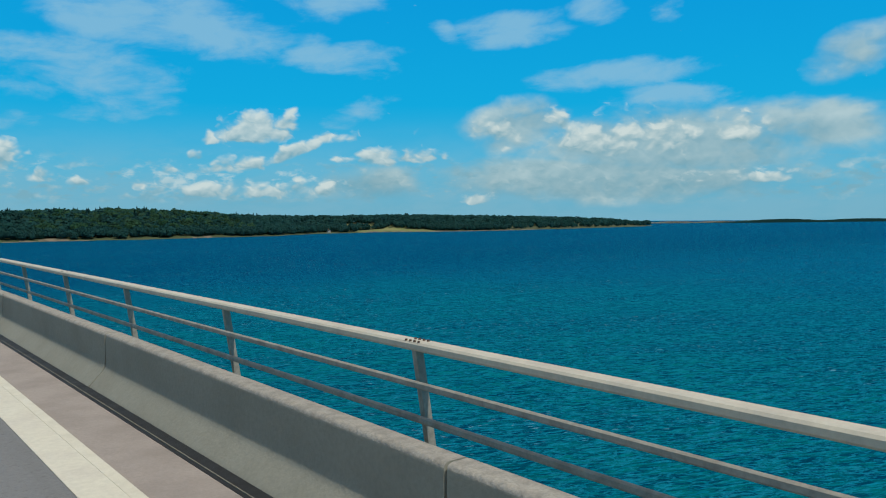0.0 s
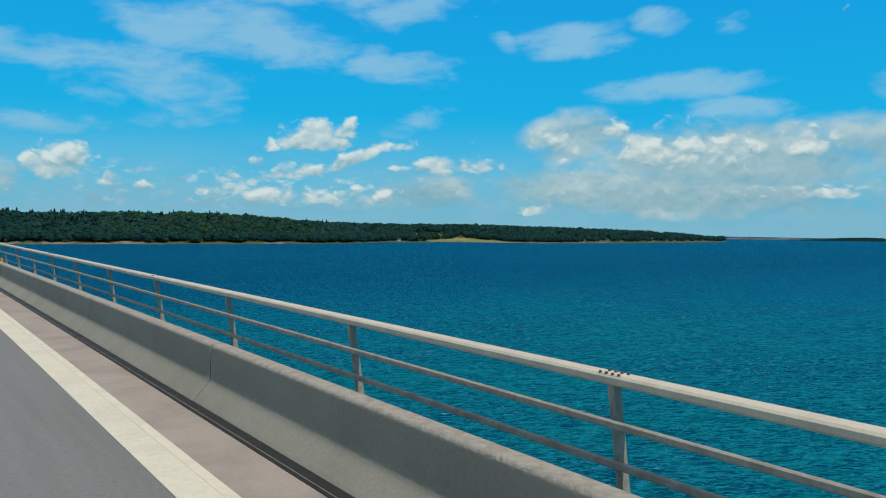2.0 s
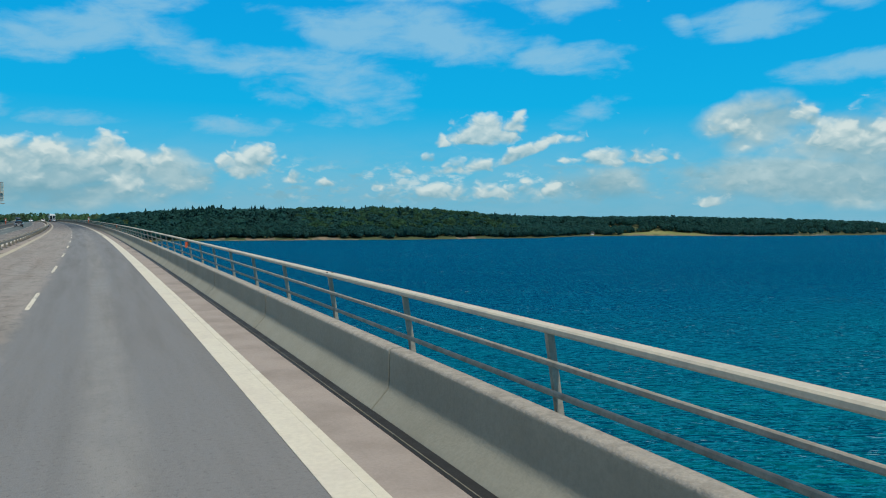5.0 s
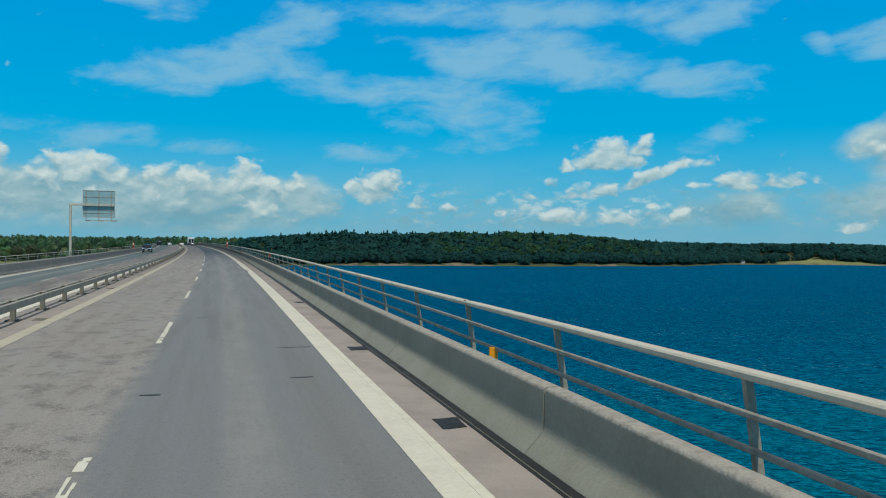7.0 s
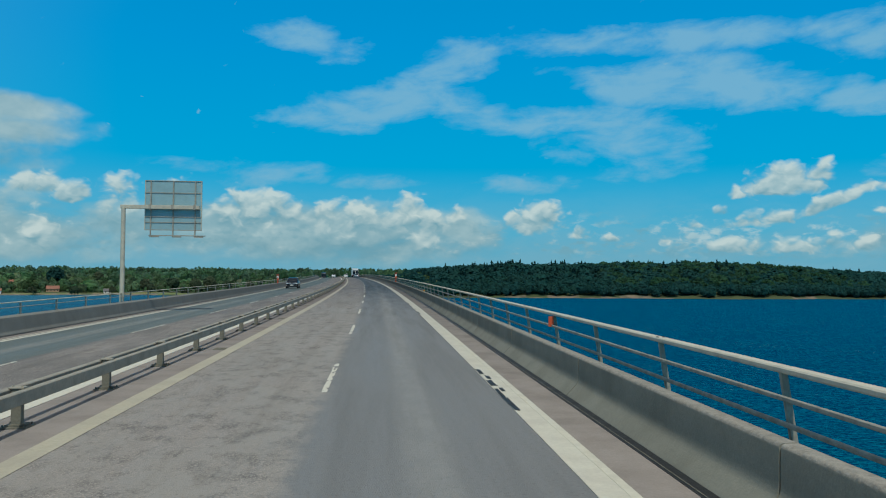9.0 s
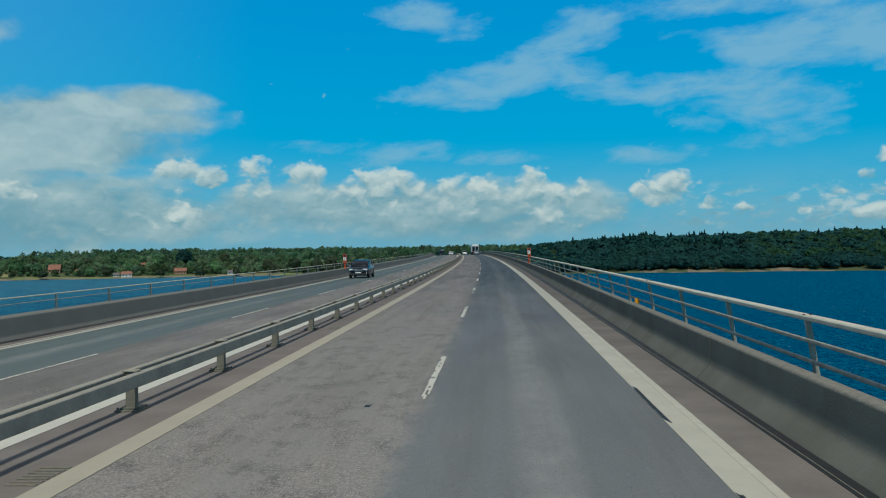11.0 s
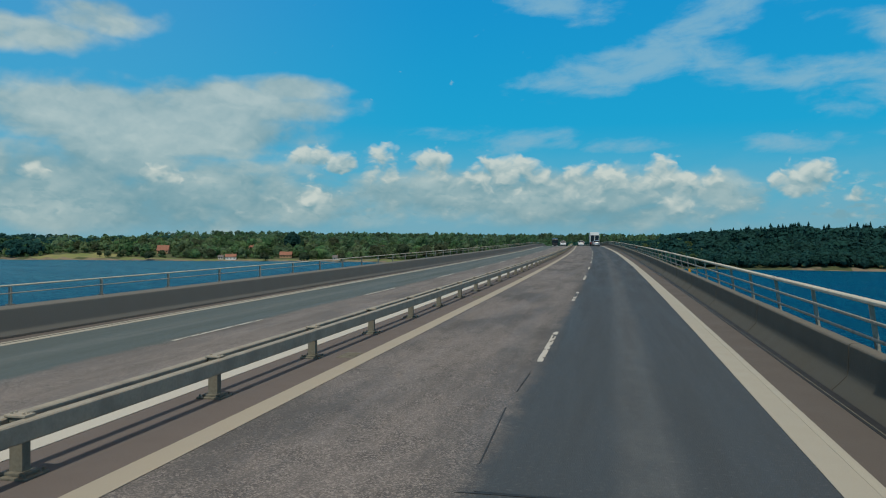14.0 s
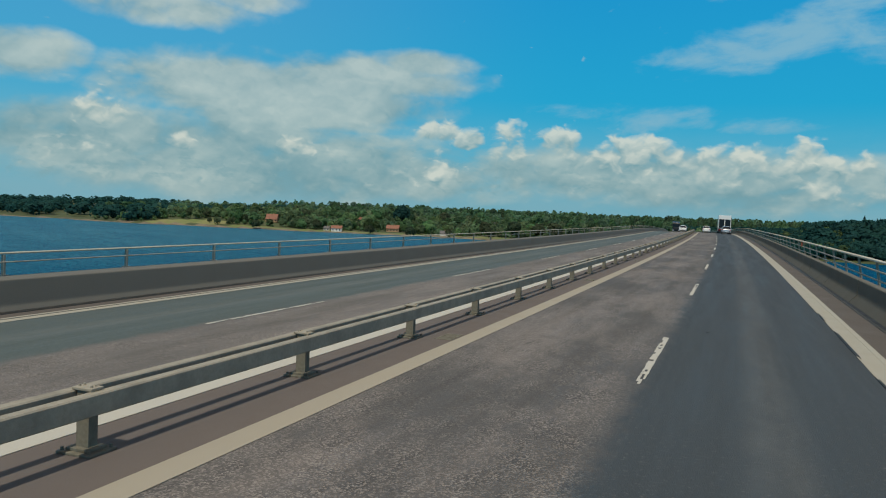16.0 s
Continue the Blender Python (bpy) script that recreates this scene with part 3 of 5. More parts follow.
def part(name, bm, mat, parent=None, label="", smooth=False):
    mesh = bpy.data.meshes.new(name)
    if smooth:
        for f in bm.faces:
            f.smooth = True
    bm.to_mesh(mesh)
    bm.free()
    return link(name, mesh, mat, parent, label)


def box(bm, x0, x1, y0, y1, z0, z1, bevel=0.0, m=None):
    made = bmesh.ops.create_cube(bm, size=1.0)["verts"]
    bmesh.ops.transform(bm, verts=made, matrix=Matrix.Translation(((x0 + x1) / 2, (y0 + y1) / 2, (z0 + z1) / 2)) @ Matrix.Diagonal((x1 - x0, y1 - y0, z1 - z0, 1)))
    if bevel:
        edges = list({e for v in made for e in v.link_edges})
        out = bmesh.ops.bevel(bm, geom=edges, offset=bevel, segments=2, affect="EDGES", profile=0.6)
        made = out["verts"]
    if m is not None:
        bmesh.ops.transform(bm, verts=list({v for v in made if v.is_valid}), matrix=m)
    return bm


def cyl(bm, r0, r1, p, q, n=12):
    p, q = Vector(p), Vector(q)
    out = bmesh.ops.create_cone(bm, cap_ends=True, segments=n, radius1=r0, radius2=r1, depth=(q - p).length)["verts"]
    m = Matrix.Translation((p + q) / 2) @ (q - p).to_track_quat("Z", "Y").to_matrix().to_4x4()
    bmesh.ops.transform(bm, verts=out, matrix=m)
    return bm


def sweep(name, profile, s0, s1, mat, parent=None, label="", step=8.0, closed=True, smooth=False, drop=None):
    """A profile of (lateral, height) drawn along the bridge's line, with a UV map in metres."""
    n = max(1, int(math.ceil((s1 - s0) / step)))
    ss = [s0 + (s1 - s0) * i / n for i in range(n + 1)]
    k = len(profile)
    verts = [on(s, lat, z + (drop(s) if drop else 0)) for s in ss for lat, z in profile]
    faces, uvs = [], []
    dist = [0.0]
    for a, b in zip(profile, profile[1:]):
        dist.append(dist[-1] + math.hypot(b[0] - a[0], b[1] - a[1]))
    last = k if closed else k - 1
    for i in range(n):
        for j in range(last):
            j2 = (j + 1) % k
            faces.append((i * k + j, i * k + j2, (i + 1) * k + j2, (i + 1) * k + j))
            u0, u1 = profile[j][0], profile[j2][0]
            uvs += [(u0, ss[i]), (u1, ss[i]), (u1, ss[i + 1]), (u0, ss[i + 1])]
    if closed:
        faces.append(tuple(range(k))[::-1])
        uvs += [(profile[j][0], s0) for j in range(k)][::-1]
        faces.append(tuple(n * k + j for j in range(k)))
        uvs += [(profile[j][0], s1) for j in range(k)]
    mesh = bpy.data.meshes.new(name)
    mesh.from_pydata(verts, [], faces)
    layer = mesh.uv_layers.new(name="along")
    layer.data.foreach_set("uv", [c for uv in uvs for c in uv])
    if smooth:
        mesh.polygons.foreach_set("use_smooth", [len(p.vertices) == 4 for p in mesh.polygons])
    mesh.update()
    bm = bmesh.new()
    bm.from_mesh(mesh)
    bmesh.ops.recalc_face_normals(bm, faces=bm.faces)
    bm.to_mesh(mesh)
    bm.free()
    return link(name, mesh, mat, parent, label)


def slab(l0, l1, z0, z1, thick=0.12):
    return [(l0, z0), (l1, z1), (l1, z1 - thick), (l0, z0 - thick)]


def thing(name, label, category, kind="", group=""):
    return tagged(new(name), label, category, group, kind)


# ---- sea and land ----
def height_right(x):
    return np.interp(x, [-150, -60, 0, 100, 300, 550, 700, 1000, 1400, 1850, 1980], [9, 11, 15, 23, 27, 22, 17, 19, 15, 10, 9])


def shore_y(x):
    """Where the far shore runs, for x across the line of sight."""
    base = np.interp(x, [-3500, -1500, -830, -680, -540, -440, -330, -230, -160, 60, 110, 240, 430, 570, 720, 860, 1040, 1300, 1700, 1900, 1965, 2000],
                     [720, 860, 975, 990, 1022, 1066, 1100, 1090, 1075, 1080, 1105, 1100, 1118, 1150, 1250, 1272, 1205, 1240, 1340, 1405, 1490, 3200])
    return base + 6 * np.sin(x * 0.031) + 4 * np.sin(x * 0.083 + 1)


def land_height(x, y):
    """Height of the ground over the sea."""
    d = y - shore_y(x)
    right = height_right(x)
    left = np.interp(x, [-2500, -900, -500, -300, -170], [9, 9, 12, 12, 9])
    top = np.where(x > -170, right, left)
    reach = np.where(x > -170, 170.0, 420.0)
    rise = np.clip(d / reach, 0, 1)
    bank = np.where((x > 90) & (x < 480), np.clip((d - 1.5) / 5.0, 0, 1) * (1.6 + 0.7 * np.sin(x * 0.11)), np.clip(d / 10.0, 0, 1))
    h = np.where(d > 0, bank * 1.6 + top * (rise * rise * (3 - 2 * rise)), np.maximum(d * 0.12, -4.0))
    h = h + np.where(d > 60, 2.0 * np.sin(x * 0.013 + 2) * np.sin(y * 0.011), 0)
    h = h + np.where(x > -170, np.clip((d - 400) / 900, 0, 1) * 10, -np.clip((d - 500) / 600, 0, 1) * 8)
    # a rise with open grass above the western beach
    h = h + 9.0 * np.exp(-((x + 600) / 70) ** 2) * np.clip((d - 6) / 70, 0, 1) * np.clip((260 - d) / 120, 0, 1)
    # the road runs on over a bank of its own
    s = y
    axis = -KAPPA * s * s / 2 + MEDIAN
    lat = np.abs(x - axis)
    bankw = np.clip((60 - lat) / 38, 0, 1)
    near = np.clip((s - 1050) / 40, 0, 1)
    level = 24.9 - FALL * (np.clip(s, CREST, None) - CREST) + FALL * FALL * CREST_R / 2
    return h + (level - h) * bankw * near


def grid_land(name, xs, ys, mat_of, mats):
    X, Y = np.meshgrid(xs, ys)
    Z = land_height(X, Y) + SEA_Z
    nx, ny = len(xs), len(ys)
    verts = np.stack([X, Y, Z], -1).reshape(-1, 3)
    i = np.arange(ny - 1)[:, None] * nx + np.arange(nx - 1)[None, :]
    faces = np.stack([i, i + 1, i + 1 + nx, i + nx], -1).reshape(-1, 4)
    keep = (verts[faces][:, :, 2].max(1) > SEA_Z - 3.5)
    faces = faces[keep]
    mesh = bpy.data.meshes.new(name)
    mesh.from_pydata(verts.tolist(), [], faces.tolist())
    for m in mats:
        mesh.materials.append(m)
    c = verts[faces].mean(1)
    mesh.polygons.foreach_set("material_index", mat_of(c[:, 0], c[:, 1], c[:, 2]).astype(np.int32))
    mesh.polygons.foreach_set("use_smooth", np.ones(len(faces), bool))
    mesh.update()
    return new(name, mesh)


def meadow(x, y):
    """Open grass and fields among the woods."""
    d = y - shore_y(x)
    a = (x > -638) & (x < -572) & (d > 4) & (d < 34 + 8 * np.sin(x * 0.06))
    b = ((x > 800) & (x < 965) & (d > 4) & (d < 48 + 14 * np.sin(x * 0.05)))
    c = (x > -330) & (x < -150) & (d > 0) & (d < 40)
    f = (x > 815) & (x < 890) & (d > 62) & (d < 105)
    e = (x > -560) & (x < -330) & (d > 0) & (d < 18)
    return a | b | c | e | f


def land_mat(x, y, z):
    d = y - shore_y(x)
    out = np.zeros(len(x))
    bare = ((x > 90) & (x < 280)) | ((x > 425) & (x < 470)) | ((x > 800) & (x < 1250)) | (x < -290)
    out[(d < 6) & bare] = 1
    out[meadow(x, y) & (d > 8)] = 2
    out[(x > -560) & (x < -100) & (out == 2)] = 3
    out[(x > 700) & (out == 2) & (d < 60) & ((d < 32) | (x < 840) | (x > 925))] = 3
    return out


sea = bpy.data.meshes.new("water")
R = 4900.0
ring = [(R * math.cos(a), R * math.sin(a) + 300, SEA_Z) for a in np.linspace(0, 2 * math.pi, 96, endpoint=False)]
sea.from_pydata([(0, 300, SEA_Z)] + ring, [], [(0, 1 + i, 1 + (i + 1) % 96) for i in range(96)])
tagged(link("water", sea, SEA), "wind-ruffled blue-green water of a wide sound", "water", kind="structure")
ground = grid_land("ground", np.concatenate([np.arange(-3400, -1000, 40), np.arange(-1000, 2180, 12)]),
                   np.concatenate([np.arange(640, 1400, 9), np.arange(1400, 2700, 40)]), land_mat, [SOIL, SAND, STRAW, GRASS])
tagged(ground, "grassy wooded shore with a narrow sandy beach", "ground", kind="structure")

# ---- the two carriageways ----
def carriageway(name, side, label):
    """side 1: the near carriageway; -1: the far one, mirrored about the guard rail."""
    def L(lat):
        return lat if side > 0 else mirrored(lat)

    def strip(n, a, b, mat, z=0.0, parent=None, s0=S0, s1=S2, thick=0.12, step=12.0):
        lo, hi = sorted((L(a), L(b)))
        return sweep(n, slab(lo, hi, deck(lo) + z, deck(hi) + z, thick), s0, s1, mat, parent, step=step)

    road = thing(name, label, "road", "structure")
    strip("lanes", -4.75, 3.35, ASPHALT if side > 0 else ASPHALT_FAR, parent=road)
    strip("verge_strip", MEDIAN, -4.75, VERGE, parent=road)
    strip("shoulder", 2.45, 3.27, SHOULDER, z=0.004, parent=road, thick=0.02)
    strip("edge_line", 2.14, 2.50 if side > 0 else 2.42, PAINT_EDGE, z=0.008, parent=road, thick=0.006)
    strip("edge_rib", 2.50, 2.62, PAINT_RIB, z=0.012, parent=road, thick=0.01)
    strip("median_line", *((-4.99, -4.63) if side > 0 else (-5.27, -4.95)), PAINT_OLD if side > 0 else PAINT, z=0.008, parent=road, thick=0.006)
    strip("gutter_joint", 3.27 if side > 0 else 3.14, 3.47, SEAL, z=0.012, parent=road, thick=0.02)
    strip("gutter_lip", 3.315, 3.328, GUARD_POST, z=0.018, parent=road, thick=0.02)
    return road


road_near = carriageway("road_1", 1, "grey dual-lane asphalt carriageway with white markings")
road_far = carriageway("road_2", -1, "opposite asphalt carriageway with white markings")


def worn_dash(length, width, seed):
    """A painted dash, flaked away in small pieces."""
    rnd = random.Random(seed)
    bm = bmesh.new()
    rows = int(length / 0.2)
    for i in range(rows):
        y0, y1 = length * i / rows, length * (i + 1) / rows
        worn = 0.06 + 0.22 * (0.5 + 0.5 * math.sin(i * 0.55 + seed * 1.7)) ** 3
        for j in range(3):
            if rnd.random() < worn:
                continue
            l, r = -width / 2 + width * j / 3, -width / 2 + width * (j + 1) / 3
            l += rnd.uniform(0, 0.014) if j == 0 else 0.0
            r -= rnd.uniform(0, 0.014) if j == 2 else 0.0
            box(bm, l, r, y0, y1 - (0.05 if rnd.random() < 0.12 else 0.0), 0.0, 0.006)
    mesh = bpy.data.meshes.new("dash")
    bm.to_mesh(mesh)
    bm.free()
    mesh.materials.append(PAINT)
    return mesh


dashes = [worn_dash(5.0, 0.13, k) for k in range(4)]
far_dashes = [worn_dash(4.9, 0.10, 10 + k) for k in range(3)]
for k in range(-16, 60):
    s = 206.1 + 15.148 * k
    if s > S0:
        ob = link("dash", dashes[k % 4], None, road_near)
        ob.matrix_local = stand(s, -1.37, 0.003)
    s = 404.6 + 15.148 * (k - 13)
    if s > S0:
        ob = link("dash", far_dashes[k % 3], None, road_far)
        ob.matrix_local = stand(s, -10.2, deck(-10.2) + 0.006)

# ---- girder under the deck ----
girder = thing("bridge_girder", "grey concrete box girder carrying the motorway over the water", "bridge", "structure")
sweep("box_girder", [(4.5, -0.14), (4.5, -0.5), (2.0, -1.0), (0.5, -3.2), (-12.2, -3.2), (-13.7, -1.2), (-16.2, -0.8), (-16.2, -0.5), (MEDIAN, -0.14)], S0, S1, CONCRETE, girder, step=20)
bm = bmesh.new()
box(bm, -5.5, 5.5, -1.6, 1.6, SEA_Z - 3, -3.0, 0.3)
pier_mesh = bpy.data.meshes.new("pier")
bm.to_mesh(pier_mesh)
bm.free()
pier_mesh.materials.append(CONCRETE)
for k in range(13):
    ob = link("pier", pier_mesh, None, girder)
    ob.matrix_local = stand(-40 + 80 * k, MEDIAN)

# ---- parapets: precast lengths of 8 m with open joints ----
PARAPET = [(3.46, -0.1), (3.46, 0.006), (3.464, 0.014), (3.50, 0.053), (3.56, 0.118), (3.62, 0.182), (3.658, 0.223), (3.678, 0.252), (3.690, 0.287), (3.697, 0.328), (3.700, 0.372), (3.700, 0.400),
           (3.702, 0.718), (3.703, 0.738), (3.710, 0.756), (3.726, 0.770), (3.750, 0.777), (3.885, 0.780), (3.925, 0.766), (3.94, 0.72), (3.94, -0.45)]
KERB = [(3.94, -0.45), (3.94, 0.10), (4.60, 0.10), (4.60, -0.45)]


PARAPET_WEST = [(3.45, -0.1), (3.45, 0.01), (3.455, 0.02), (3.54, 0.10), (3.565, 0.14), (3.575, 0.18), (3.69, 0.66), (3.695, 0.68), (3.705, 0.692), (3.725, 0.70), (4.44, 0.70), (4.49, 0.67), (4.50, 0.60), (4.50, -0.45)]


def parapet_length(side, step):
    """One length, standing at its near end."""
    prof = PARAPET if side > 0 else [(mirrored(l), z + deck(mirrored(4.0))) for l, z in PARAPET_WEST]
    c = 3.95 if side > 0 else mirrored(3.95)
    k = len(prof)
    gap = 0.01
    verts = [(l - c, y, z) for y in (gap, step - gap) for l, z in prof]
    faces = [(j, (j + 1) % k, k + (j + 1) % k, k + j) for j in range(k)]
    faces += [tuple(range(2 * k, 3 * k)), tuple(range(3 * k, 4 * k))[::-1]]
    if side < 0:
        faces = [f[::-1] for f in faces]
    mesh = bpy.data.meshes.new("parapet_panel")
    mesh.from_pydata(verts + verts, [], [f[::-1] for f in faces])
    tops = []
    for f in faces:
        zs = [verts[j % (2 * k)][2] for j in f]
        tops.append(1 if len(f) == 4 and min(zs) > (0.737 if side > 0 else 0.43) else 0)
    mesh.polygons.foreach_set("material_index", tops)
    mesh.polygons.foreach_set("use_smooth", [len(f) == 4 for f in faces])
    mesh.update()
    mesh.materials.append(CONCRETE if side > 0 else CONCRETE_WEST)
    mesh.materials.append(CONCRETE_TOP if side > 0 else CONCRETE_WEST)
    return mesh, c


walls = {}
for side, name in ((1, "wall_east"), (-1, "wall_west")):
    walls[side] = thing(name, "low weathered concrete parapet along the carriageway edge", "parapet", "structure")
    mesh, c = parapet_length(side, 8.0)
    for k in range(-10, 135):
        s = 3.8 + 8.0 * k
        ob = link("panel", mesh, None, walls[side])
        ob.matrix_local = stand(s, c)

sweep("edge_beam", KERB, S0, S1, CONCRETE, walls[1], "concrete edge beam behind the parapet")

# ---- railings on the parapets ----
def rail_tube(name, lat, z, w, h, mat, parent, s0, s1, bevel=0.018):
    b = bevel
    prof = [(lat - w / 2 + b, z + h / 2), (lat + w / 2 - b, z + h / 2), (lat + w / 2, z + h / 2 - b), (lat + w / 2, z - h / 2 + b),
            (lat + w / 2 - b, z - h / 2), (lat - w / 2 + b, z - h / 2), (lat - w / 2, z - h / 2 + b), (lat - w / 2, z + h / 2 - b)]
    return sweep(name, prof, s0, s1, mat, parent, step=8.0)


def railing_post(low, high, mat, lean=0.0):
    bm = bmesh.new()
    box(bm, -0.04, 0.04, -0.03, 0.03, low, high, 0.006)
    box(bm, -0.09, 0.09, -0.08, 0.08, low, low + 0.02, 0.003)
    for v in bm.verts:
        v.co.x += lean * (high - v.co.z)
    mesh = bpy.data.meshes.new("post")
    bm.to_mesh(mesh)
    bm.free()
    mesh.materials.append(mat)
    return mesh


bm = bmesh.new()
cyl(bm, 0.013, 0.011, (0, 0, 0), (0, 0, 0.014), 6)
bolt_mesh = bpy.data.meshes.new("bolt")
bm.to_mesh(bolt_mesh)
bm.free()
bolt_mesh.materials.append(BOLT)
POST_S = 1.02
for side in (1, -1):
    rail = thing("railing", "galvanised steel railing with three rails on the concrete parapet" if side > 0 else "low steel railing with short posts on the far parapet", "railing", group="bridge railings")

    def L(lat):
        return lat if side > 0 else mirrored(lat)
    base = 0.562 if side > 0 else 0.70 + deck(mirrored(4.0))
    high = 0.793 if side > 0 else 0.975 - base
    phase = POST_S if side > 0 else POST_S - 0.12
    out = 4.385 if side > 0 else 4.50
    post_mesh = railing_post(-0.464 if side > 0 else 0.0, high - 0.03, GALV_DARK, 0.16 if side > 0 else 0.0)
    rail_tube("top_rail", L(out + 0.02), base + high + 0.004, 0.18 if side > 0 else 0.10, 0.075 if side > 0 else 0.045, GALV, rail, S0, S1 + 12)
    rail_tube("middle_rail", L(out - 0.085), base + high * 0.605 + 0.008, 0.04, 0.06 if side > 0 else 0.03, GALV_DARK, rail, S0, S1 + 12, 0.012)
    if side > 0:
        rail_tube("lower_rail", L(4.30), base + 0.203, 0.04, 0.06, GALV_DARK, rail, S0, S1 + 12, 0.012)
    for k in range(-20, 274):
        ob = link("post", post_mesh, None, rail)
        ob.matrix_local = stand(phase + 4.0 * k, L(out), base)
        if side > 0 and k % 3 == 1 and -6 < k < 100:
            for dx in (-0.05, 0.05):
                for dy in ((-0.09, -0.03, 0.03, 0.09) if k % 2 else (-0.03, 0.03)):
                    ob = link("bolt", bolt_mesh, None, rail)
                    ob.matrix_local = stand(phase + 4.0 * k, L(4.385), base + high + 0.0425) @ Matrix.Translation((dx, dy, 0))

# ---- double-sided guard rail in the middle ----
guard = thing("guard_rail", "double-sided grey steel guard rail on short posts between carriageways", "guard rail")
for sign in (1, -1):
    f = sign
    prof = [(MEDIAN + f * 0.098, 0.594), (MEDIAN + f * 0.196, 0.594), (MEDIAN + f * 0.21, 0.58), (MEDIAN + f * 0.21, 0.40), (MEDIAN + f * 0.196, 0.386),
            (MEDIAN + f * 0.098, 0.386), (MEDIAN + f * 0.084, 0.40), (MEDIAN + f * 0.084, 0.58)]
    sweep("beam", prof, S0, S1 + 60, GUARD, guard, step=8.0)
bm = bmesh.new()
box(bm, -0.075, 0.075, -0.06, 0.06, 0.0, 0.60, 0.006)
gpost = bpy.data.meshes.new("post")
bm.to_mesh(gpost)
bm.free()
gpost.materials.append(GUARD_POST)
bm = bmesh.new()
box(bm, -0.20, 0.20, -0.18, 0.18, 0.0, 0.025, 0.006)
box(bm, -0.14, 0.14, -0.12, 0.12, 0.025, 0.055, 0.006)
for dx in (-0.12, 0.12):
    for dy in (-0.1, 0.1):
        cyl(bm, 0.016, 0.016, (dx * 1.35, dy * 1.4, 0.025), (dx * 1.35, dy * 1.4, 0.06), 6)
gbase = bpy.data.meshes.new("base_plate")
bm.to_mesh(gbase)
bm.free()
gbase.materials.append(GUARD_POST)
bm = bmesh.new()
box(bm, -0.12, 0.12, -0.08, 0.08, 0.596, 0.625, 0.008)
for dx in (-0.07, 0.07):
    for dy in (-0.03, 0.03):
        cyl(bm, 0.014, 0.012, (dx, dy, 0.625), (dx, dy, 0.645), 6)
gcap = bpy.data.meshes.new("spacer")
bm.to_mesh(gcap)
bm.free()
gcap.materials.append(GUARD)
for k in range(-118, 172):
    m = stand(396.957 + 4.0 * k, MEDIAN)
    for name, mesh in (("post", gpost), ("base_plate", gbase), ("spacer", gcap)):
        ob = link(name, mesh, None, guard)
        ob.matrix_local = m

# ---- woods: crowns of many small clumps ----
def ico(sub):
    bm = bmesh.new()
    bmesh.ops.create_icosphere(bm, subdivisions=sub, radius=1.0)
    bm.verts.index_update()
    v = np.array([p.co[:] for p in bm.verts])
    f = np.array([[q.index for q in p.verts] for p in bm.faces])
    bm.free()
    return v, f


ICO0 = ico(1)
rng = np.random.default_rng(5)


def crown_shape(sprays, seed):
    """A broadleaf crown, one high and about one wide: leafy sprays, each turned its own way, round a lumpy core."""
    r = np.random.default_rng(seed)
    v, f = ICO0
    lumps = r.normal(0, 1, (5, 3))
    lumps /= np.linalg.norm(lumps, axis=1, keepdims=True)
    V = [v * (0.31 * r.uniform(0.85, 1.15, (len(v), 1))) + np.array([0, 0, 0.50])]
    F = [f]
    off = len(v)
    for i in range(sprays):
        d = r.normal(0, 1, 3)
        d[2] = abs(d[2]) * 1.1 - 0.45
        d /= np.linalg.norm(d)
        swell = 0.86 + 0.22 * max(0.0, float((lumps @ d).max()) - 0.55) / 0.45
        pos = d * np.array([0.44, 0.44, 0.48]) * swell * r.uniform(0.78, 1.0) + np.array([0, 0, 0.50])
        n = d + r.normal(0, 0.42, 3) + np.array([0, 0, 0.25])
        n /= np.linalg.norm(n)
        t = np.cross(n, r.normal(0, 1, 3))
        t /= np.linalg.norm(t)
        u = np.cross(n, t)
        size = r.uniform(0.07, 0.15)
        ring = [pos + size * k * (math.cos(q) * t + math.sin(q) * u) + n * r.uniform(-0.03, 0.03) for q, k in zip((0.3, 1.6, 3.0, 4.6), r.uniform(0.7, 1.25, 4))]
        V.append(np.array(ring))
        F.append(np.array([[0, 1, 2], [0, 2, 3]]) + off)
        off += 4
    return np.concatenate(V), np.concatenate(F)


def conifer_shape(tiers, seed, n=8):
    """A spruce: ragged tiers on a stem."""
    r = np.random.default_rng(seed)
    V, F = [], []
    off = 0
    for i in range(tiers):
        z0 = 0.12 + 0.80 * i / tiers
        z1 = z0 + 0.34 * (1 - 0.55 * i / tiers)
        rad = 0.24 * (1 - 0.86 * i / tiers)
        a = np.linspace(0, 2 * np.pi, n, endpoint=False) + r.uniform(0, 1)
        rr = rad * r.uniform(0.55, 1.25, n)
        ringv = np.stack([np.cos(a) * rr, np.sin(a) * rr, z0 + r.uniform(-0.03, 0.03, n)], -1)
        V.append(np.concatenate([ringv, [[0, 0, min(z1, 1.0)]], [[0, 0, z0 + 0.05]]]))
        F += [[off + j, off + (j + 1) % n, off + n] for j in range(n)] + [[off + (j + 1) % n, off + j, off + n + 1] for j in range(n)]
        off += n + 2
    return np.concatenate(V), np.array(F)


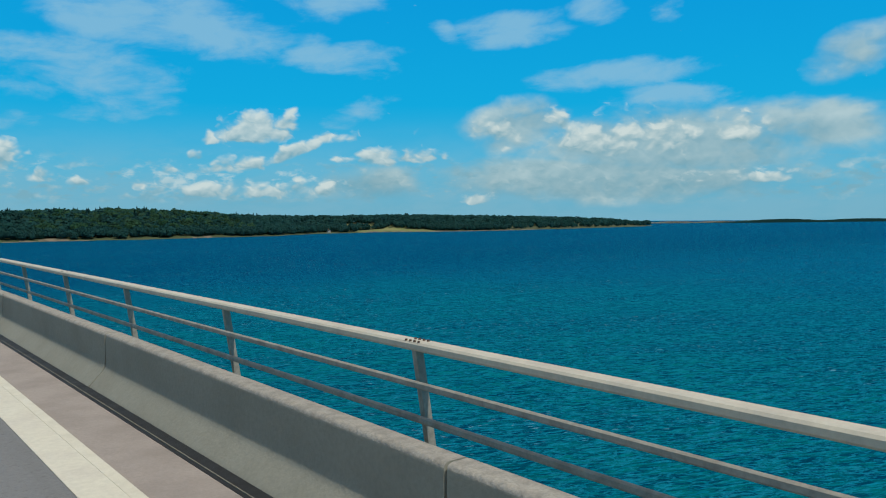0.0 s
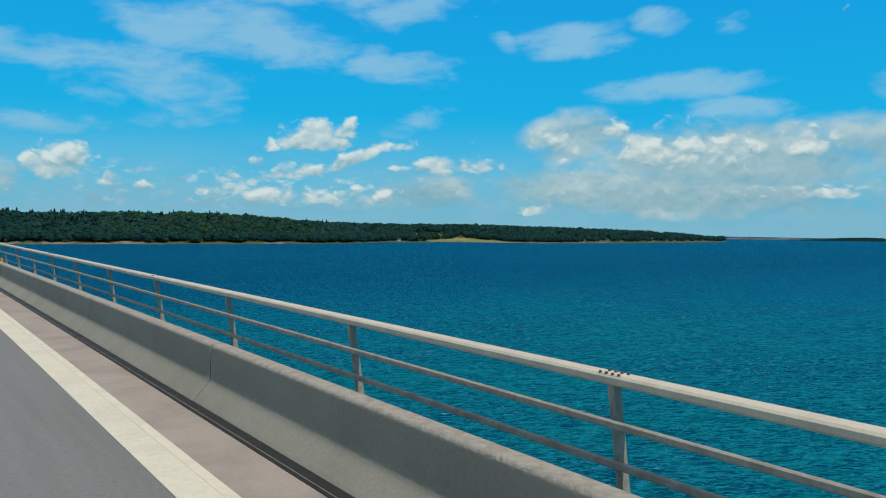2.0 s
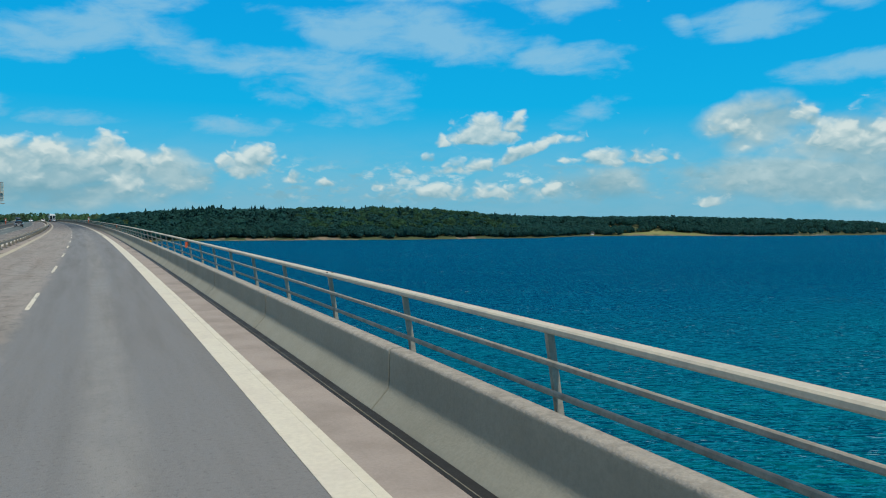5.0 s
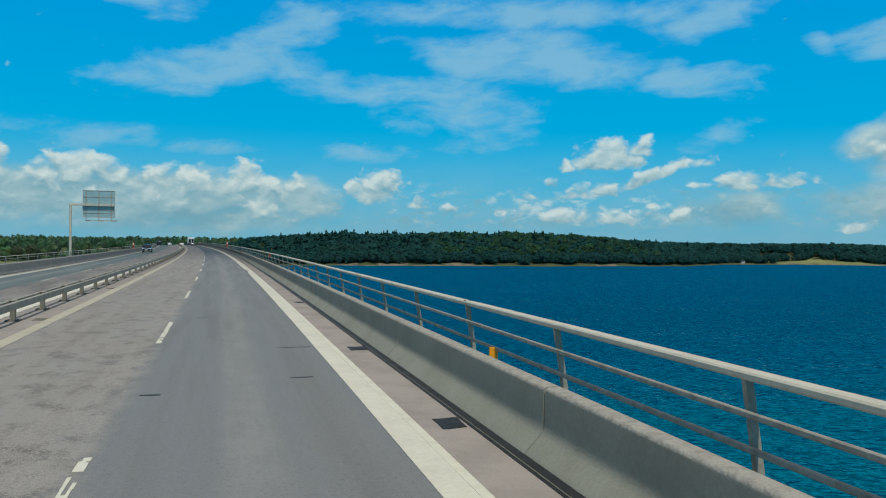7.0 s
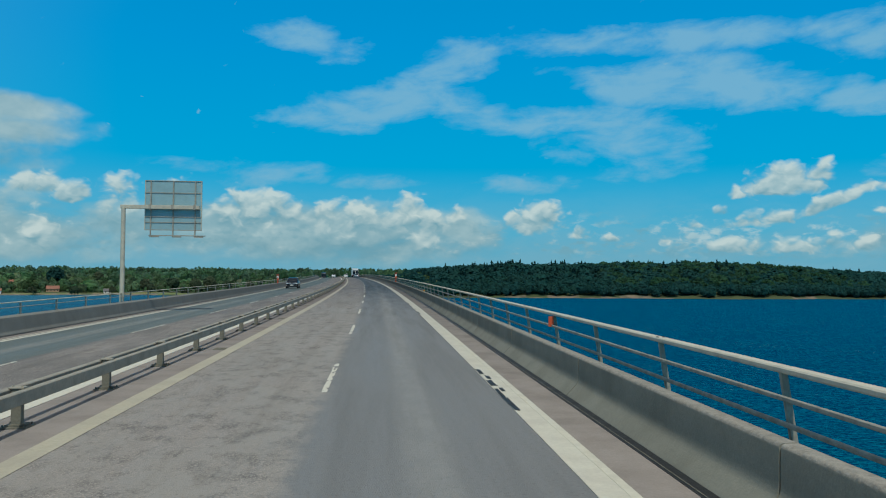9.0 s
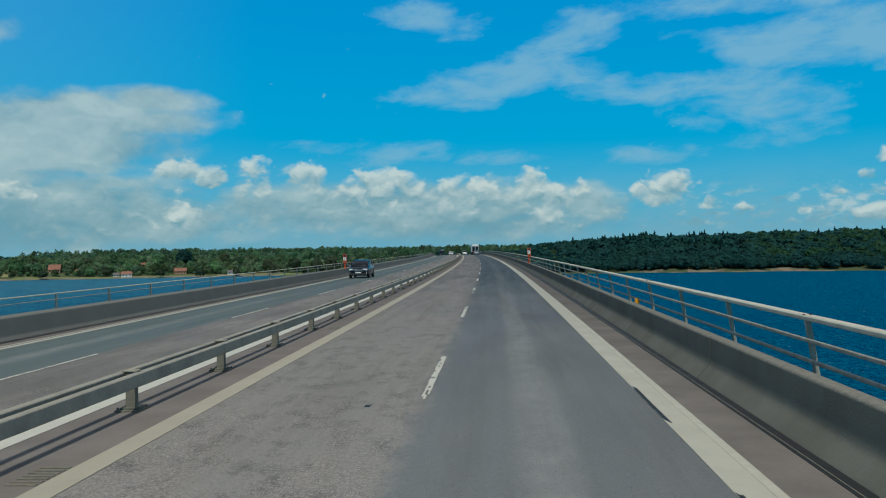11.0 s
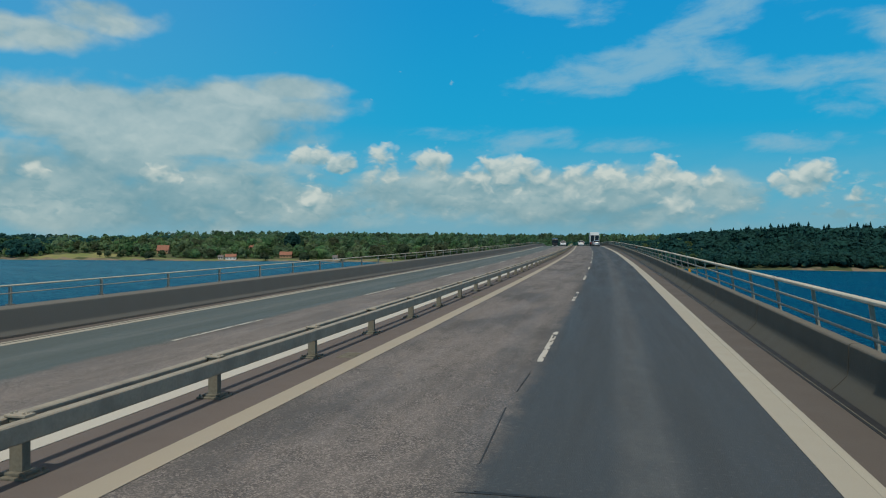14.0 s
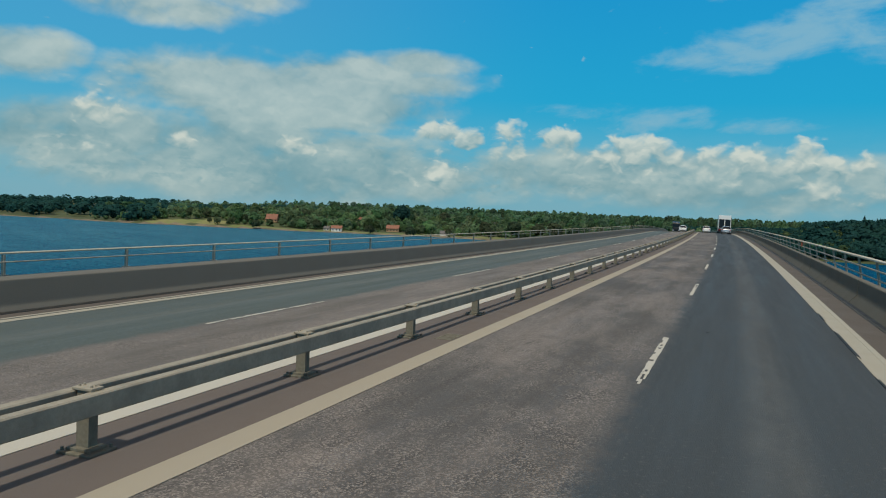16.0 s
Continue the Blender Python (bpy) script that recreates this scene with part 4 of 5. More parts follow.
def scatter(name, spots, heights, shapes, mat, label, wide=1.0):
    """All the trees of one wood as one mesh."""
    V, F, own = [], [], []
    off = 0
    for k, ((x, y, z), h) in enumerate(zip(spots, heights)):
        if -260 < x < -20 and y < 1500:
            h *= 0.62
        v, f = shapes[k % len(shapes)]
        a = rng.uniform(0, 6.28)
        w = h * wide * rng.uniform(0.75, 1.1)
        c, s = math.cos(a), math.sin(a)
        own.append(np.full(len(f), rng.uniform(0, 1)))
        p = np.stack([x + (v[:, 0] * c - v[:, 1] * s) * w, y + (v[:, 0] * s + v[:, 1] * c) * w, z + v[:, 2] * h - 0.1 * h], -1)
        V.append(p)
        F.append(f + off)
        off += len(v)
    V, F = np.concatenate(V), np.concatenate(F)
    mesh = bpy.data.meshes.new(name)
    mesh.vertices.add(len(V))
    mesh.vertices.foreach_set("co", V.ravel())
    mesh.loops.add(F.size)
    mesh.loops.foreach_set("vertex_index", F.ravel().astype(np.int32))
    mesh.polygons.add(len(F))
    mesh.polygons.foreach_set("loop_start", np.arange(0, F.size, 3, dtype=np.int32))
    mesh.update(calc_edges=True)
    mesh.attributes.new("tree", "FLOAT", "FACE").data.foreach_set("value", np.concatenate(own))
    ob = link(name, mesh, mat)
    return tagged(ob, label, "forest", kind="stuff")


GARDENS = ((-549, 1093), (-527, 1104), (-450, 1068), (-415, 1122), (-350, 1110), (-505, 1210), (868, 1352), (735, 1262))


def open_ground(x, y):
    axis = -KAPPA * y * y / 2 + MEDIAN
    out = meadow(x, y) | (np.abs(x - axis) < 26) | (y - shore_y(x) < 6)
    for hx, hy in GARDENS:
        out |= np.hypot(x - hx - 9, y - hy + 13) < 18
    return out


def spots_in(n, x0, x1, d0, d1):
    x = rng.uniform(x0, x1, n)
    y = shore_y(x) + d0 + (d1 - d0) * rng.uniform(0, 1, n)
    ok = ~open_ground(x, y)
    x, y = x[ok], y[ok]
    return np.stack([x, y, land_height(x, y) + SEA_Z], -1)


edge_crowns = [crown_shape(80, 60 + k) for k in range(6)]
fine_crowns = [crown_shape(110, k) for k in range(5)]
rough_crowns = [crown_shape(60, 20 + k) for k in range(5)]
spruces = [conifer_shape(7, 40 + k) for k in range(4)]
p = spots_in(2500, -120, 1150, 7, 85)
scatter("forest_edge", p, rng.uniform(9, 15, len(p)), edge_crowns, LEAF_HAZED, "dense dark green broadleaf wood along the shore", 1.05)
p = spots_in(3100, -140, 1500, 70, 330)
scatter("forest", p, rng.uniform(13, 18.5, len(p)), rough_crowns, LEAF_HAZED, "dark green wooded hill behind the shore", 1.2)
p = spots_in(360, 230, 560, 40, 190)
scatter("sunlit_wood", p, rng.uniform(12, 19, len(p)), fine_crowns, LEAF_SUNLIT, "sunlit yellow-green broadleaf trees on the hillside", 1.0)
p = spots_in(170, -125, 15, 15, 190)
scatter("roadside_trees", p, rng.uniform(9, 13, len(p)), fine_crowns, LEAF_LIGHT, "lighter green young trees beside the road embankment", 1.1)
p = spots_in(900, 1100, 1975, 8, 300)
scatter("cape_wood", p, rng.uniform(10, 17, len(p)), rough_crowns, LEAF_HAZED, "dark wood on the low cape")
p = np.concatenate([spots_in(110, 30, 200, 100, 240), spots_in(90, 0, 420, 100, 250), spots_in(22, 420, 760, 120, 260)])
scatter("conifers", p, rng.uniform(14, 24, len(p)), spruces, NEEDLE, "pointed dark spruces along the hilltop", 1.0)
p = spots_in(1500, -720, -165, 8, 230)
scatter("hedges", p, rng.uniform(2.5, 5.5, len(p)), rough_crowns, LEAF_LIGHT, "low green hedges and bushes between the gardens", 1.3)
p = spots_in(1100, -700, -170, 12, 260)
scatter("shore_wood", p, 5.5 + 9.5 * rng.uniform(0, 1, len(p)) ** 1.7, fine_crowns, LEAF_LIGHT, "mixed green trees and gardens along the shore")
p = spots_in(1500, -900, -150, 200, 900)
scatter("inland_wood", p, rng.uniform(10, 18, len(p)), rough_crowns, LEAF_MID, "dark green woods inland")
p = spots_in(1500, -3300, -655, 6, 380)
scatter("far_wood", p, rng.uniform(11, 18, len(p)), rough_crowns, LEAF_HAZED, "dark distant woods along the coast", 1.4)


x = rng.uniform(-900, 300, 1500)
y = rng.uniform(1480, 2500, 1500)
keep = ~open_ground(x, y)
p = np.stack([x, y, land_height(x, y) + SEA_Z], -1)[keep]
scatter("road_end_wood", p, np.clip(rng.uniform(5, 13, len(p)) - p[:, 2], 10, 34), rough_crowns, LEAF_MID, "green woods closing the view where the road runs inland", 0.6)

# ---- wear on the carriageway: drain covers, tar seams, flaked paint ----
def patch_on(name, s, lat, length, width, mat, parent, z=0.012, turn=0.0, seed=0, rough=0.25):
    r = random.Random(seed)
    n = 10
    bm = bmesh.new()
    ringv = []
    for i in range(n):
        a = 2 * math.pi * i / n
        k = 1 + r.uniform(-rough, rough)
        sx, sy = max(-1, min(1, math.cos(a) * 1.7)), max(-1, min(1, math.sin(a) * 1.7))
        ringv.append(bm.verts.new((sx * k * width / 2, sy * k * length / 2, 0.0)))
    top = bm.faces.new(ringv)
    out = bmesh.ops.extrude_face_region(bm, geom=[top])
    bmesh.ops.translate(bm, vec=(0, 0, 0.006), verts=[v for v in out["geom"] if isinstance(v, bmesh.types.BMVert)])
    bmesh.ops.recalc_face_normals(bm, faces=bm.faces)
    ob = part(name, bm, mat, parent)
    ob.matrix_local = stand(s, lat, z - 0.004, turn)
    return ob


for i, s in enumerate((32.8, 181.3, 189.0, 203.0, 274.1)):
    patch_on("drain_cover", s + 0.2, 3.06 if i else 3.2, 0.60 if i else 0.35, 0.36 if i else 0.14, SEAL, road_near, 0.012, 0.0, i, 0.12)
for k in range(-18, 10):
    bm = bmesh.new()
    for q in range(7):
        box(bm, -0.17, 0.17, -0.36 + q * 0.11, -0.30 + q * 0.11, 0.0, 0.008)
    ob = part("drain_grate", bm, GUARD_POST, road_near)
    ob.matrix_local = stand(325.4 + 16.0 * k, -5.2, 0.002)
for i, (s, lat, w) in enumerate(((349.5, -0.5, 1.6), (349.7, 1.1, 1.5), (197.2, -0.5, 0.3), (189.7, 1.7, 0.7), (185.6, 1.5, 0.4), (184.4, -1.0, 0.25))):
    patch_on("tar_seam", s, lat, 0.07, w, SEAL, road_near, 0.004, 0.01 * (i % 3), i, 0.4)
rnd = random.Random(11)
for i in range(9):
    s = rnd.uniform(110, 470)
    lat = rnd.choice((-0.6, 1.5, 0.4, -3.4, -2.2))
    patch_on("oil_stain", s, lat, rnd.uniform(0.08, 0.2), rnd.uniform(0.06, 0.14), SEAL, road_near, 0.004, 0.0, i, 0.4)
for i, (s, lat, length, width) in enumerate(((239.6, 2.20, 0.9, 0.10), (238.5, 2.27, 0.55, 0.09), (237.6, 2.21, 0.8, 0.13), (236.6, 2.30, 0.5, 0.08), (236.2, 2.18, 1.2, 0.07), (234.9, 2.19, 1.4, 0.10),
                                             (266.4, 2.17, 1.2, 0.05), (268.0, 2.18, 2.0, 0.08), (272.0, 2.18, 1.4, 0.06), (276.5, 2.17, 0.9, 0.05), (281.5, 2.17, 2.4, 0.06),
                                             (404.2, 2.15, 2.6, 0.04), (409.5, 2.16, 3.4, 0.06), (414.5, 2.15, 1.8, 0.04))):
    patch_on("paint_gap", s, lat, length, width, SEAL, road_near, 0.014, 0.0, 70 + i, 0.2)
for i, (s, length) in enumerate(((352.0, 2.4), (355.4, 1.6))):
    patch_on("tar_seam", s, -1.44, length, 0.022, SEAL, road_near, 0.004, 0.03 - 0.05 * i, 90 + i, 0.4)
for i, (s, length) in enumerate(((375.6, 2.0), (313.2, 1.2), (314.6, 0.5), (311.8, 0.4))):
    patch_on("paint_gap", s, -1.37 + 0.02 * (i % 2), length, 0.10, SEAL, road_near, 0.012, 0.0, 120 + i, 0.3)

# ---- far land across the water ----
def far_ridge(name, x0, x1, y0, y1, high, label, mat, seed):
    r = np.random.default_rng(seed)
    n = 120
    t = np.linspace(0, 1, n)
    xs, ys = x0 + (x1 - x0) * t, y0 + (y1 - y0) * t
    h = high * np.clip(np.minimum(t, 1 - t) * 9, 0, 1) * (0.75 + 0.25 * np.sin(t * 23 + seed)) + r.uniform(-1.2, 1.2, n)
    verts = []
    for x, y, z in zip(xs, ys, h):
        verts += [(x, y, SEA_Z - 2), (x, y, SEA_Z + max(z, 0.5)), (x + 120, y + 140, SEA_Z + max(z, 0.5) * 0.8), (x + 200, y + 220, SEA_Z - 2)]
    faces = [(i * 4 + j, (i + 1) * 4 + j, (i + 1) * 4 + j + 1, i * 4 + j + 1) for i in range(n - 1) for j in range(3)]
    mesh = bpy.data.meshes.new(name)
    mesh.from_pydata(verts, [], faces)
    return tagged(link(name, mesh, mat), label, "coast", kind="structure")


far_ridge("backdrop", 2700, 4300, 1700, 1250, 14, "distant dark wooded coast across the sound", LEAF_HAZED, 3)
far_ridge("backdrop", 2300, 3100, 1950, 1720, 6, "distant low sandy coast across the sound", SAND, 4)


# ---- direction sign on a cantilever arm, seen from behind ----
def road_sign(s):
    sign = thing("road_sign", "large direction sign on a grey cantilever mast, seen from its back", "road sign")
    sign.matrix_world = stand(s, -13.2, 0.0)
    bm = bmesh.new()
    cyl(bm, 0.15, 0.13, (-3.0, 0, -3.0), (-3.0, 0, 6.45), 14)
    part("mast", bm, GALV, sign)
    bm = bmesh.new()
    box(bm, -3.18, 1.66, -0.10, 0.10, 6.28, 6.52, 0.02)
    part("arm", bm, GALV, sign)
    bm = bmesh.new()
    box(bm, -1.75, 1.75, 0.20, 0.24, 4.95, 8.10, 0.015)
    part("panel", bm, SIGN_BACK, sign, "grey aluminium back of the sign panel")
    for x in (-1.38, 0.0, 1.36):
        bm = bmesh.new()
        box(bm, x - 0.04, x + 0.04, 0.12, 0.20, 4.55, 8.10, 0.008)
        part("upright", bm, GALV_DARK, sign)
        bm = bmesh.new()
        box(bm, x - 0.07, x + 0.07, -0.13, 0.13, 6.24, 6.56, 0.01)
        part("clamp", bm, GALV_DARK, sign)
        bm = bmesh.new()
        box(bm, x - 0.02, x + 0.55, -0.02, 0.05, 4.50, 4.60, 0.008)
        part("lamp_bracket", bm, GALV_DARK, sign)
    for z in (5.45, 5.80, 7.32, 8.08, 4.97):
        bm = bmesh.new()
        box(bm, -1.74, 1.74, 0.165, 0.20, z - 0.025, z + 0.025)
        part("cross_rail", bm, GALV_DARK, sign)
    for x in (-1.74, 1.74):
        bm = bmesh.new()
        box(bm, x - 0.025, x + 0.025, 0.17, 0.26, 4.94, 8.11, 0.01)
        part("edge_frame", bm, GALV, sign)
    bm = bmesh.new()
    box(bm, -1.45, 2.05, -0.03, 0.03, 4.58, 4.64, 0.006)
    part("lamp_rail", bm, GALV_DARK, sign)
    bm = bmesh.new()
    box(bm, -3.35, -2.6, -0.35, 0.35, -3.0, 0.25, 0.03)
    part("footing", bm, CONCRETE, sign, "concrete footing")
    return sign


road_sign(271.2)


# ---- emergency telephones on the parapets ----
def emergency_phone(s, lat, base, label, tall, reverse):
    """A hooded orange box on a stout tube; reverse mirrors the small side plate."""
    phone = thing("emergency_phone", label, "emergency phone", group="emergency phones")
    phone.matrix_world = stand(s, lat, base)
    neck = tall - 0.95
    bm = bmesh.new()
    cyl(bm, 0.085, 0.08, (0, 0, 0), (0, 0, neck + 0.02), 16)
    part("pole", bm, ORANGE, phone, smooth=True)
    bm = bmesh.new()
    cyl(bm, 0.13, 0.13, (0, 0, 0.0), (0, 0, 0.09), 16)
    cyl(bm, 0.13, 0.09, (0, 0, 0.09), (0, 0, 0.13), 16)
    part("foot", bm, ORANGE, phone)
    bm = bmesh.new()
    box(bm, -0.165, 0.165, -0.15, 0.15, neck + 0.28, tall - 0.03, 0.03)
    part("cabinet", bm, ORANGE, phone)
    bm = bmesh.new()
    box(bm, -0.165 + 0.03 * reverse, 0.165 + 0.03 * reverse, -0.16, 0.16, neck, neck + 0.278, 0.025)
    part("lower_cabinet", bm, ORANGE, phone)
    bm = bmesh.new()
    box(bm, -0.18, 0.18, -0.19, 0.16, tall - 0.045, tall, 0.02)
    part("hood", bm, ORANGE, phone)
    bm = bmesh.new()
    cyl(bm, 0.105, 0.105, (0, -0.148, tall - 0.17), (0, -0.168, tall - 0.17), 24)
    ring = part("lens_ring", bm, ORANGE_DULL, phone)
    bm = bmesh.new()
    cyl(bm, 0.08, 0.07, (0, -0.166, tall - 0.17), (0, -0.176, tall - 0.17), 24)
    part("lens", bm, BLACK, ring, "dark round lens")
    bm = bmesh.new()
    box(bm, -0.13, 0.13, -0.158, -0.150, tall - 0.64, tall - 0.30)
    plate = part("sign_plate", bm, WHITE, phone, "white plate with a black receiver symbol")
    bm = bmesh.new()
    for i in range(13):
        a = radians(105 + i * 12.5)
        thick = 0.030 if i in (0, 1, 11, 12) else 0.016
        box(bm, -thick, thick, -0.163, -0.158, -0.022, 0.022, m=Matrix.Translation((0.045 + 0.095 * math.cos(a), 0, tall - 0.47 + 0.115 * math.sin(a))))
    part("symbol", bm, BLACK, plate)
    bm = bmesh.new()
    box(bm, *sorted((reverse * 0.164, reverse * 0.171)), -0.06, 0.08, tall - 0.60, tall - 0.44)
    part("side_plate", bm, WHITE, phone, "small white notice on the side")
    bm = bmesh.new()
    cyl(bm, 0.04, 0.04, (0.03 * reverse, -0.158, neck + 0.14), (0.03 * reverse, -0.170, neck + 0.14), 12)
    part("keyhole", bm, BLACK, phone)
    return phone


emergency_phone(353.1, 3.83, 0.779, "orange emergency telephone post on the parapet beside the railing", 1.60, 1)
emergency_phone(351.1, -15.46, 0.45, "orange emergency telephone post on the far parapet", 1.50, 1)


# ---- orange plates on the railing ----
def marker_plate(s, lat, z0, z1, mat, label, stem=0.0):
    plate = thing("marker_plate", label, "marker plate", group="railing marker plates")
    plate.matrix_world = stand(s, lat, z0)
    bm = bmesh.new()
    box(bm, -0.07, 0.07, -0.012, 0.012, 0.0, z1 - z0, 0.005)
    part("plate", bm, mat, plate)
    bm = bmesh.new()
    box(bm, -0.03, 0.03, 0.012, 0.06, -stem if stem else (z1 - z0) * 0.2, (z1 - z0) * 0.8)
    part("bracket", bm, GALV_DARK, plate)
    return plate


for s, kind in ((97.0, 0), (161.0, 1), (88.1, 2), (183.2, 2), (241.0, 1), (294.3, 2), (386.2, 2), (449.0, 0)):
    if kind == 2:
        marker_plate(s, 4.26, 0.55, 0.79, AMBER, "amber reflector plate on a stem behind the parapet", 0.45)
    else:
        marker_plate(s - 0.06, 4.28, 1.02, 1.30, ORANGE if kind else ORANGE_DULL, "orange plate fixed to a railing post" if kind else "dull brownish orange plate on a railing post")


# ---- vehicles ----
def loft(sections):
    """Closed body from cross-sections of (x, z) points at y."""
    bm = bmesh.new()
    rings = [[bm.verts.new((x, y, z)) for x, z in pts] for y, pts in sections]
    n = len(rings[0])
    for a, b in zip(rings, rings[1:]):
        for j in range(n):
            bm.faces.new((a[j], a[(j + 1) % n], b[(j + 1) % n], b[j]))
    bm.faces.new(rings[0])
    bm.faces.new(rings[-1][::-1])
    bmesh.ops.recalc_face_normals(bm, faces=bm.faces)
    return bm


def wheel(parent, x, y, r, w):
    bm = bmesh.new()
    cyl(bm, r, r, (x - w / 2, y, r), (x + w / 2, y, r), 20)
    bmesh.ops.bevel(bm, geom=[e for e in bm.edges], offset=0.02, segments=1, affect="EDGES")
    tyre = part("wheel", bm, RUBBER, parent)
    bm = bmesh.new()
    sgn = 1 if x > 0 else -1
    cyl(bm, r * 0.62, r * 0.55, (x + sgn * (w / 2 - 0.02), y, r), (x + sgn * (w / 2 + 0.012), y, r), 14)
    part("rim", bm, RIM, tyre, "dark alloy rim")


def car(s, lat, z, turn, paint, label, name="car"):
    """A compact car or sport utility, its nose towards -y before turning."""
    c = thing(name, label, "car", group="traffic")
    c.matrix_world = stand(s, lat, z, turn)

    def low(w, z0, z1, waist=0.0):
        pts = [(w * 0.90, z0), (w * 0.97, z0 + 0.06), (w, z0 + 0.20), (w * 1.0, z0 + (z1 - z0) * 0.55), (w * 0.985, z1 - 0.13), (w * 0.94, z1 - 0.04), (w * 0.86, z1), (w * 0.4, z1 + waist)]
        return [(x, z) for x, z in pts] + [(-x, z) for x, z in reversed(pts)]
    part("body", loft([(-2.10, low(0.60, 0.36, 0.74)), (-2.06, low(0.74, 0.28, 0.84)), (-1.94, low(0.84, 0.23, 0.93, 0.01)), (-1.70, low(0.88, 0.21, 0.98, 0.02)), (-1.30, low(0.905, 0.21, 1.02, 0.03)),
                       (-0.95, low(0.91, 0.21, 1.05, 0.03)), (0.6, low(0.91, 0.21, 1.08)), (1.5, low(0.905, 0.22, 1.09)), (1.88, low(0.87, 0.25, 1.07)), (2.04, low(0.80, 0.32, 1.00)),
                       (2.10, low(0.66, 0.42, 0.88))]), paint, c, smooth=True)

    def top(w0, w1, z1):
        pts = [(w0, 1.0), (w0 * 0.99, 1.06), (w1 * 1.04, z1 - 0.10), (w1, z1 - 0.02), (w1 * 0.92, z1 + 0.03), (w1 * 0.5, z1 + 0.05)]
        return [(x, z) for x, z in pts] + [(-x, z) for x, z in reversed(pts)]
    part("cabin", loft([(-1.12, top(0.78, 0.76, 1.10)), (-0.70, top(0.81, 0.70, 1.34)), (-0.32, top(0.84, 0.665, 1.50)), (0.1, top(0.85, 0.67, 1.555)), (0.6, top(0.86, 0.67, 1.56)),
                        (1.3, top(0.85, 0.65, 1.52)), (1.62, top(0.83, 0.66, 1.38)), (1.90, top(0.80, 0.70, 1.14))]), GLASS, c, "dark tinted windows", smooth=True)
    part("roof", loft([(-0.36, [(-0.60, 1.53), (0.60, 1.53), (0.54, 1.56), (-0.54, 1.56)]), (-0.1, [(-0.65, 1.565), (0.65, 1.565), (0.58, 1.605), (-0.58, 1.605)]), (0.5, [(-0.66, 1.59), (0.66, 1.59), (0.6, 1.63), (-0.6, 1.63)]),
                       (1.2, [(-0.64, 1.56), (0.64, 1.56), (0.57, 1.60), (-0.57, 1.60)]), (1.45, [(-0.60, 1.52), (0.60, 1.52), (0.54, 1.55), (-0.54, 1.55)])]), paint, c)
    for x in (-1, 1):
        for y0, y1, z0, z1 in ((-1.02, -0.36, 1.06, 1.50), (0.28, 0.34, 1.06, 1.55), (1.14, 1.22, 1.06, 1.50)):
            bm = bmesh.new()
            cyl(bm, 0.028, 0.022, (x * 0.845, y0, z0), (x * 0.69, y1, z1), 6)
            part("pillar", bm, paint, c)
        for y in (-1.28, 1.28):
            bm = bmesh.new()
            cyl(bm, 0.42, 0.42, (x * 0.84, y, 0.36), (x * 0.915, y, 0.36), 18)
            part("wheel_arch", bm, BLACK, c)
    for x in (-0.83, 0.83):
        for y in (-1.28, 1.28):
            wheel(c, x, y, 0.34, 0.2)
    for x in (-1, 1):
        bm = bmesh.new()
        box(bm, x * 0.63 - 0.19, x * 0.63 + 0.19, -2.09, -1.82, 0.70, 0.85, 0.04)
        part("headlight", bm, LAMP_GLASS, c)
        bm = bmesh.new()
        box(bm, x * 0.70 - 0.12, x * 0.70 + 0.12, 1.96, 2.09, 0.78, 0.95, 0.03)
        part("tail_light", bm, RED_LAMP, c)
        bm = bmesh.new()
        box(bm, x * 1.0 - 0.09, x * 1.0 + 0.09, -0.62, -0.48, 1.02, 1.16, 0.03)
        part("wing_mirror", bm, CAR_SILVER, c, "silver mirror housing")
        bm = bmesh.new()
        box(bm, x * 0.72 - 0.05, x * 0.72 + 0.05, -2.06, -1.98, 0.38, 0.58, 0.02)
        part("fog_light", bm, LAMP_GLASS, c)
    bm = bmesh.new()
    for i in range(4):
        box(bm, -0.42, 0.42, -2.11, -2.05, 0.66 + i * 0.045, 0.685 + i * 0.045)
    part("grille", bm, CAR_SILVER if paint is CAR_BLACK else BLACK, c)
    bm = bmesh.new()
    box(bm, -0.70, 0.70, -2.12, -2.0, 0.26, 0.44, 0.04)
    part("bumper", bm, BLACK, c)
    for y in (-2.13, 2.09):
        bm = bmesh.new()
        box(bm, -0.25, 0.25, y, y + 0.02, 0.46, 0.57)
        part("number_plate", bm, WHITE, c)
    return c


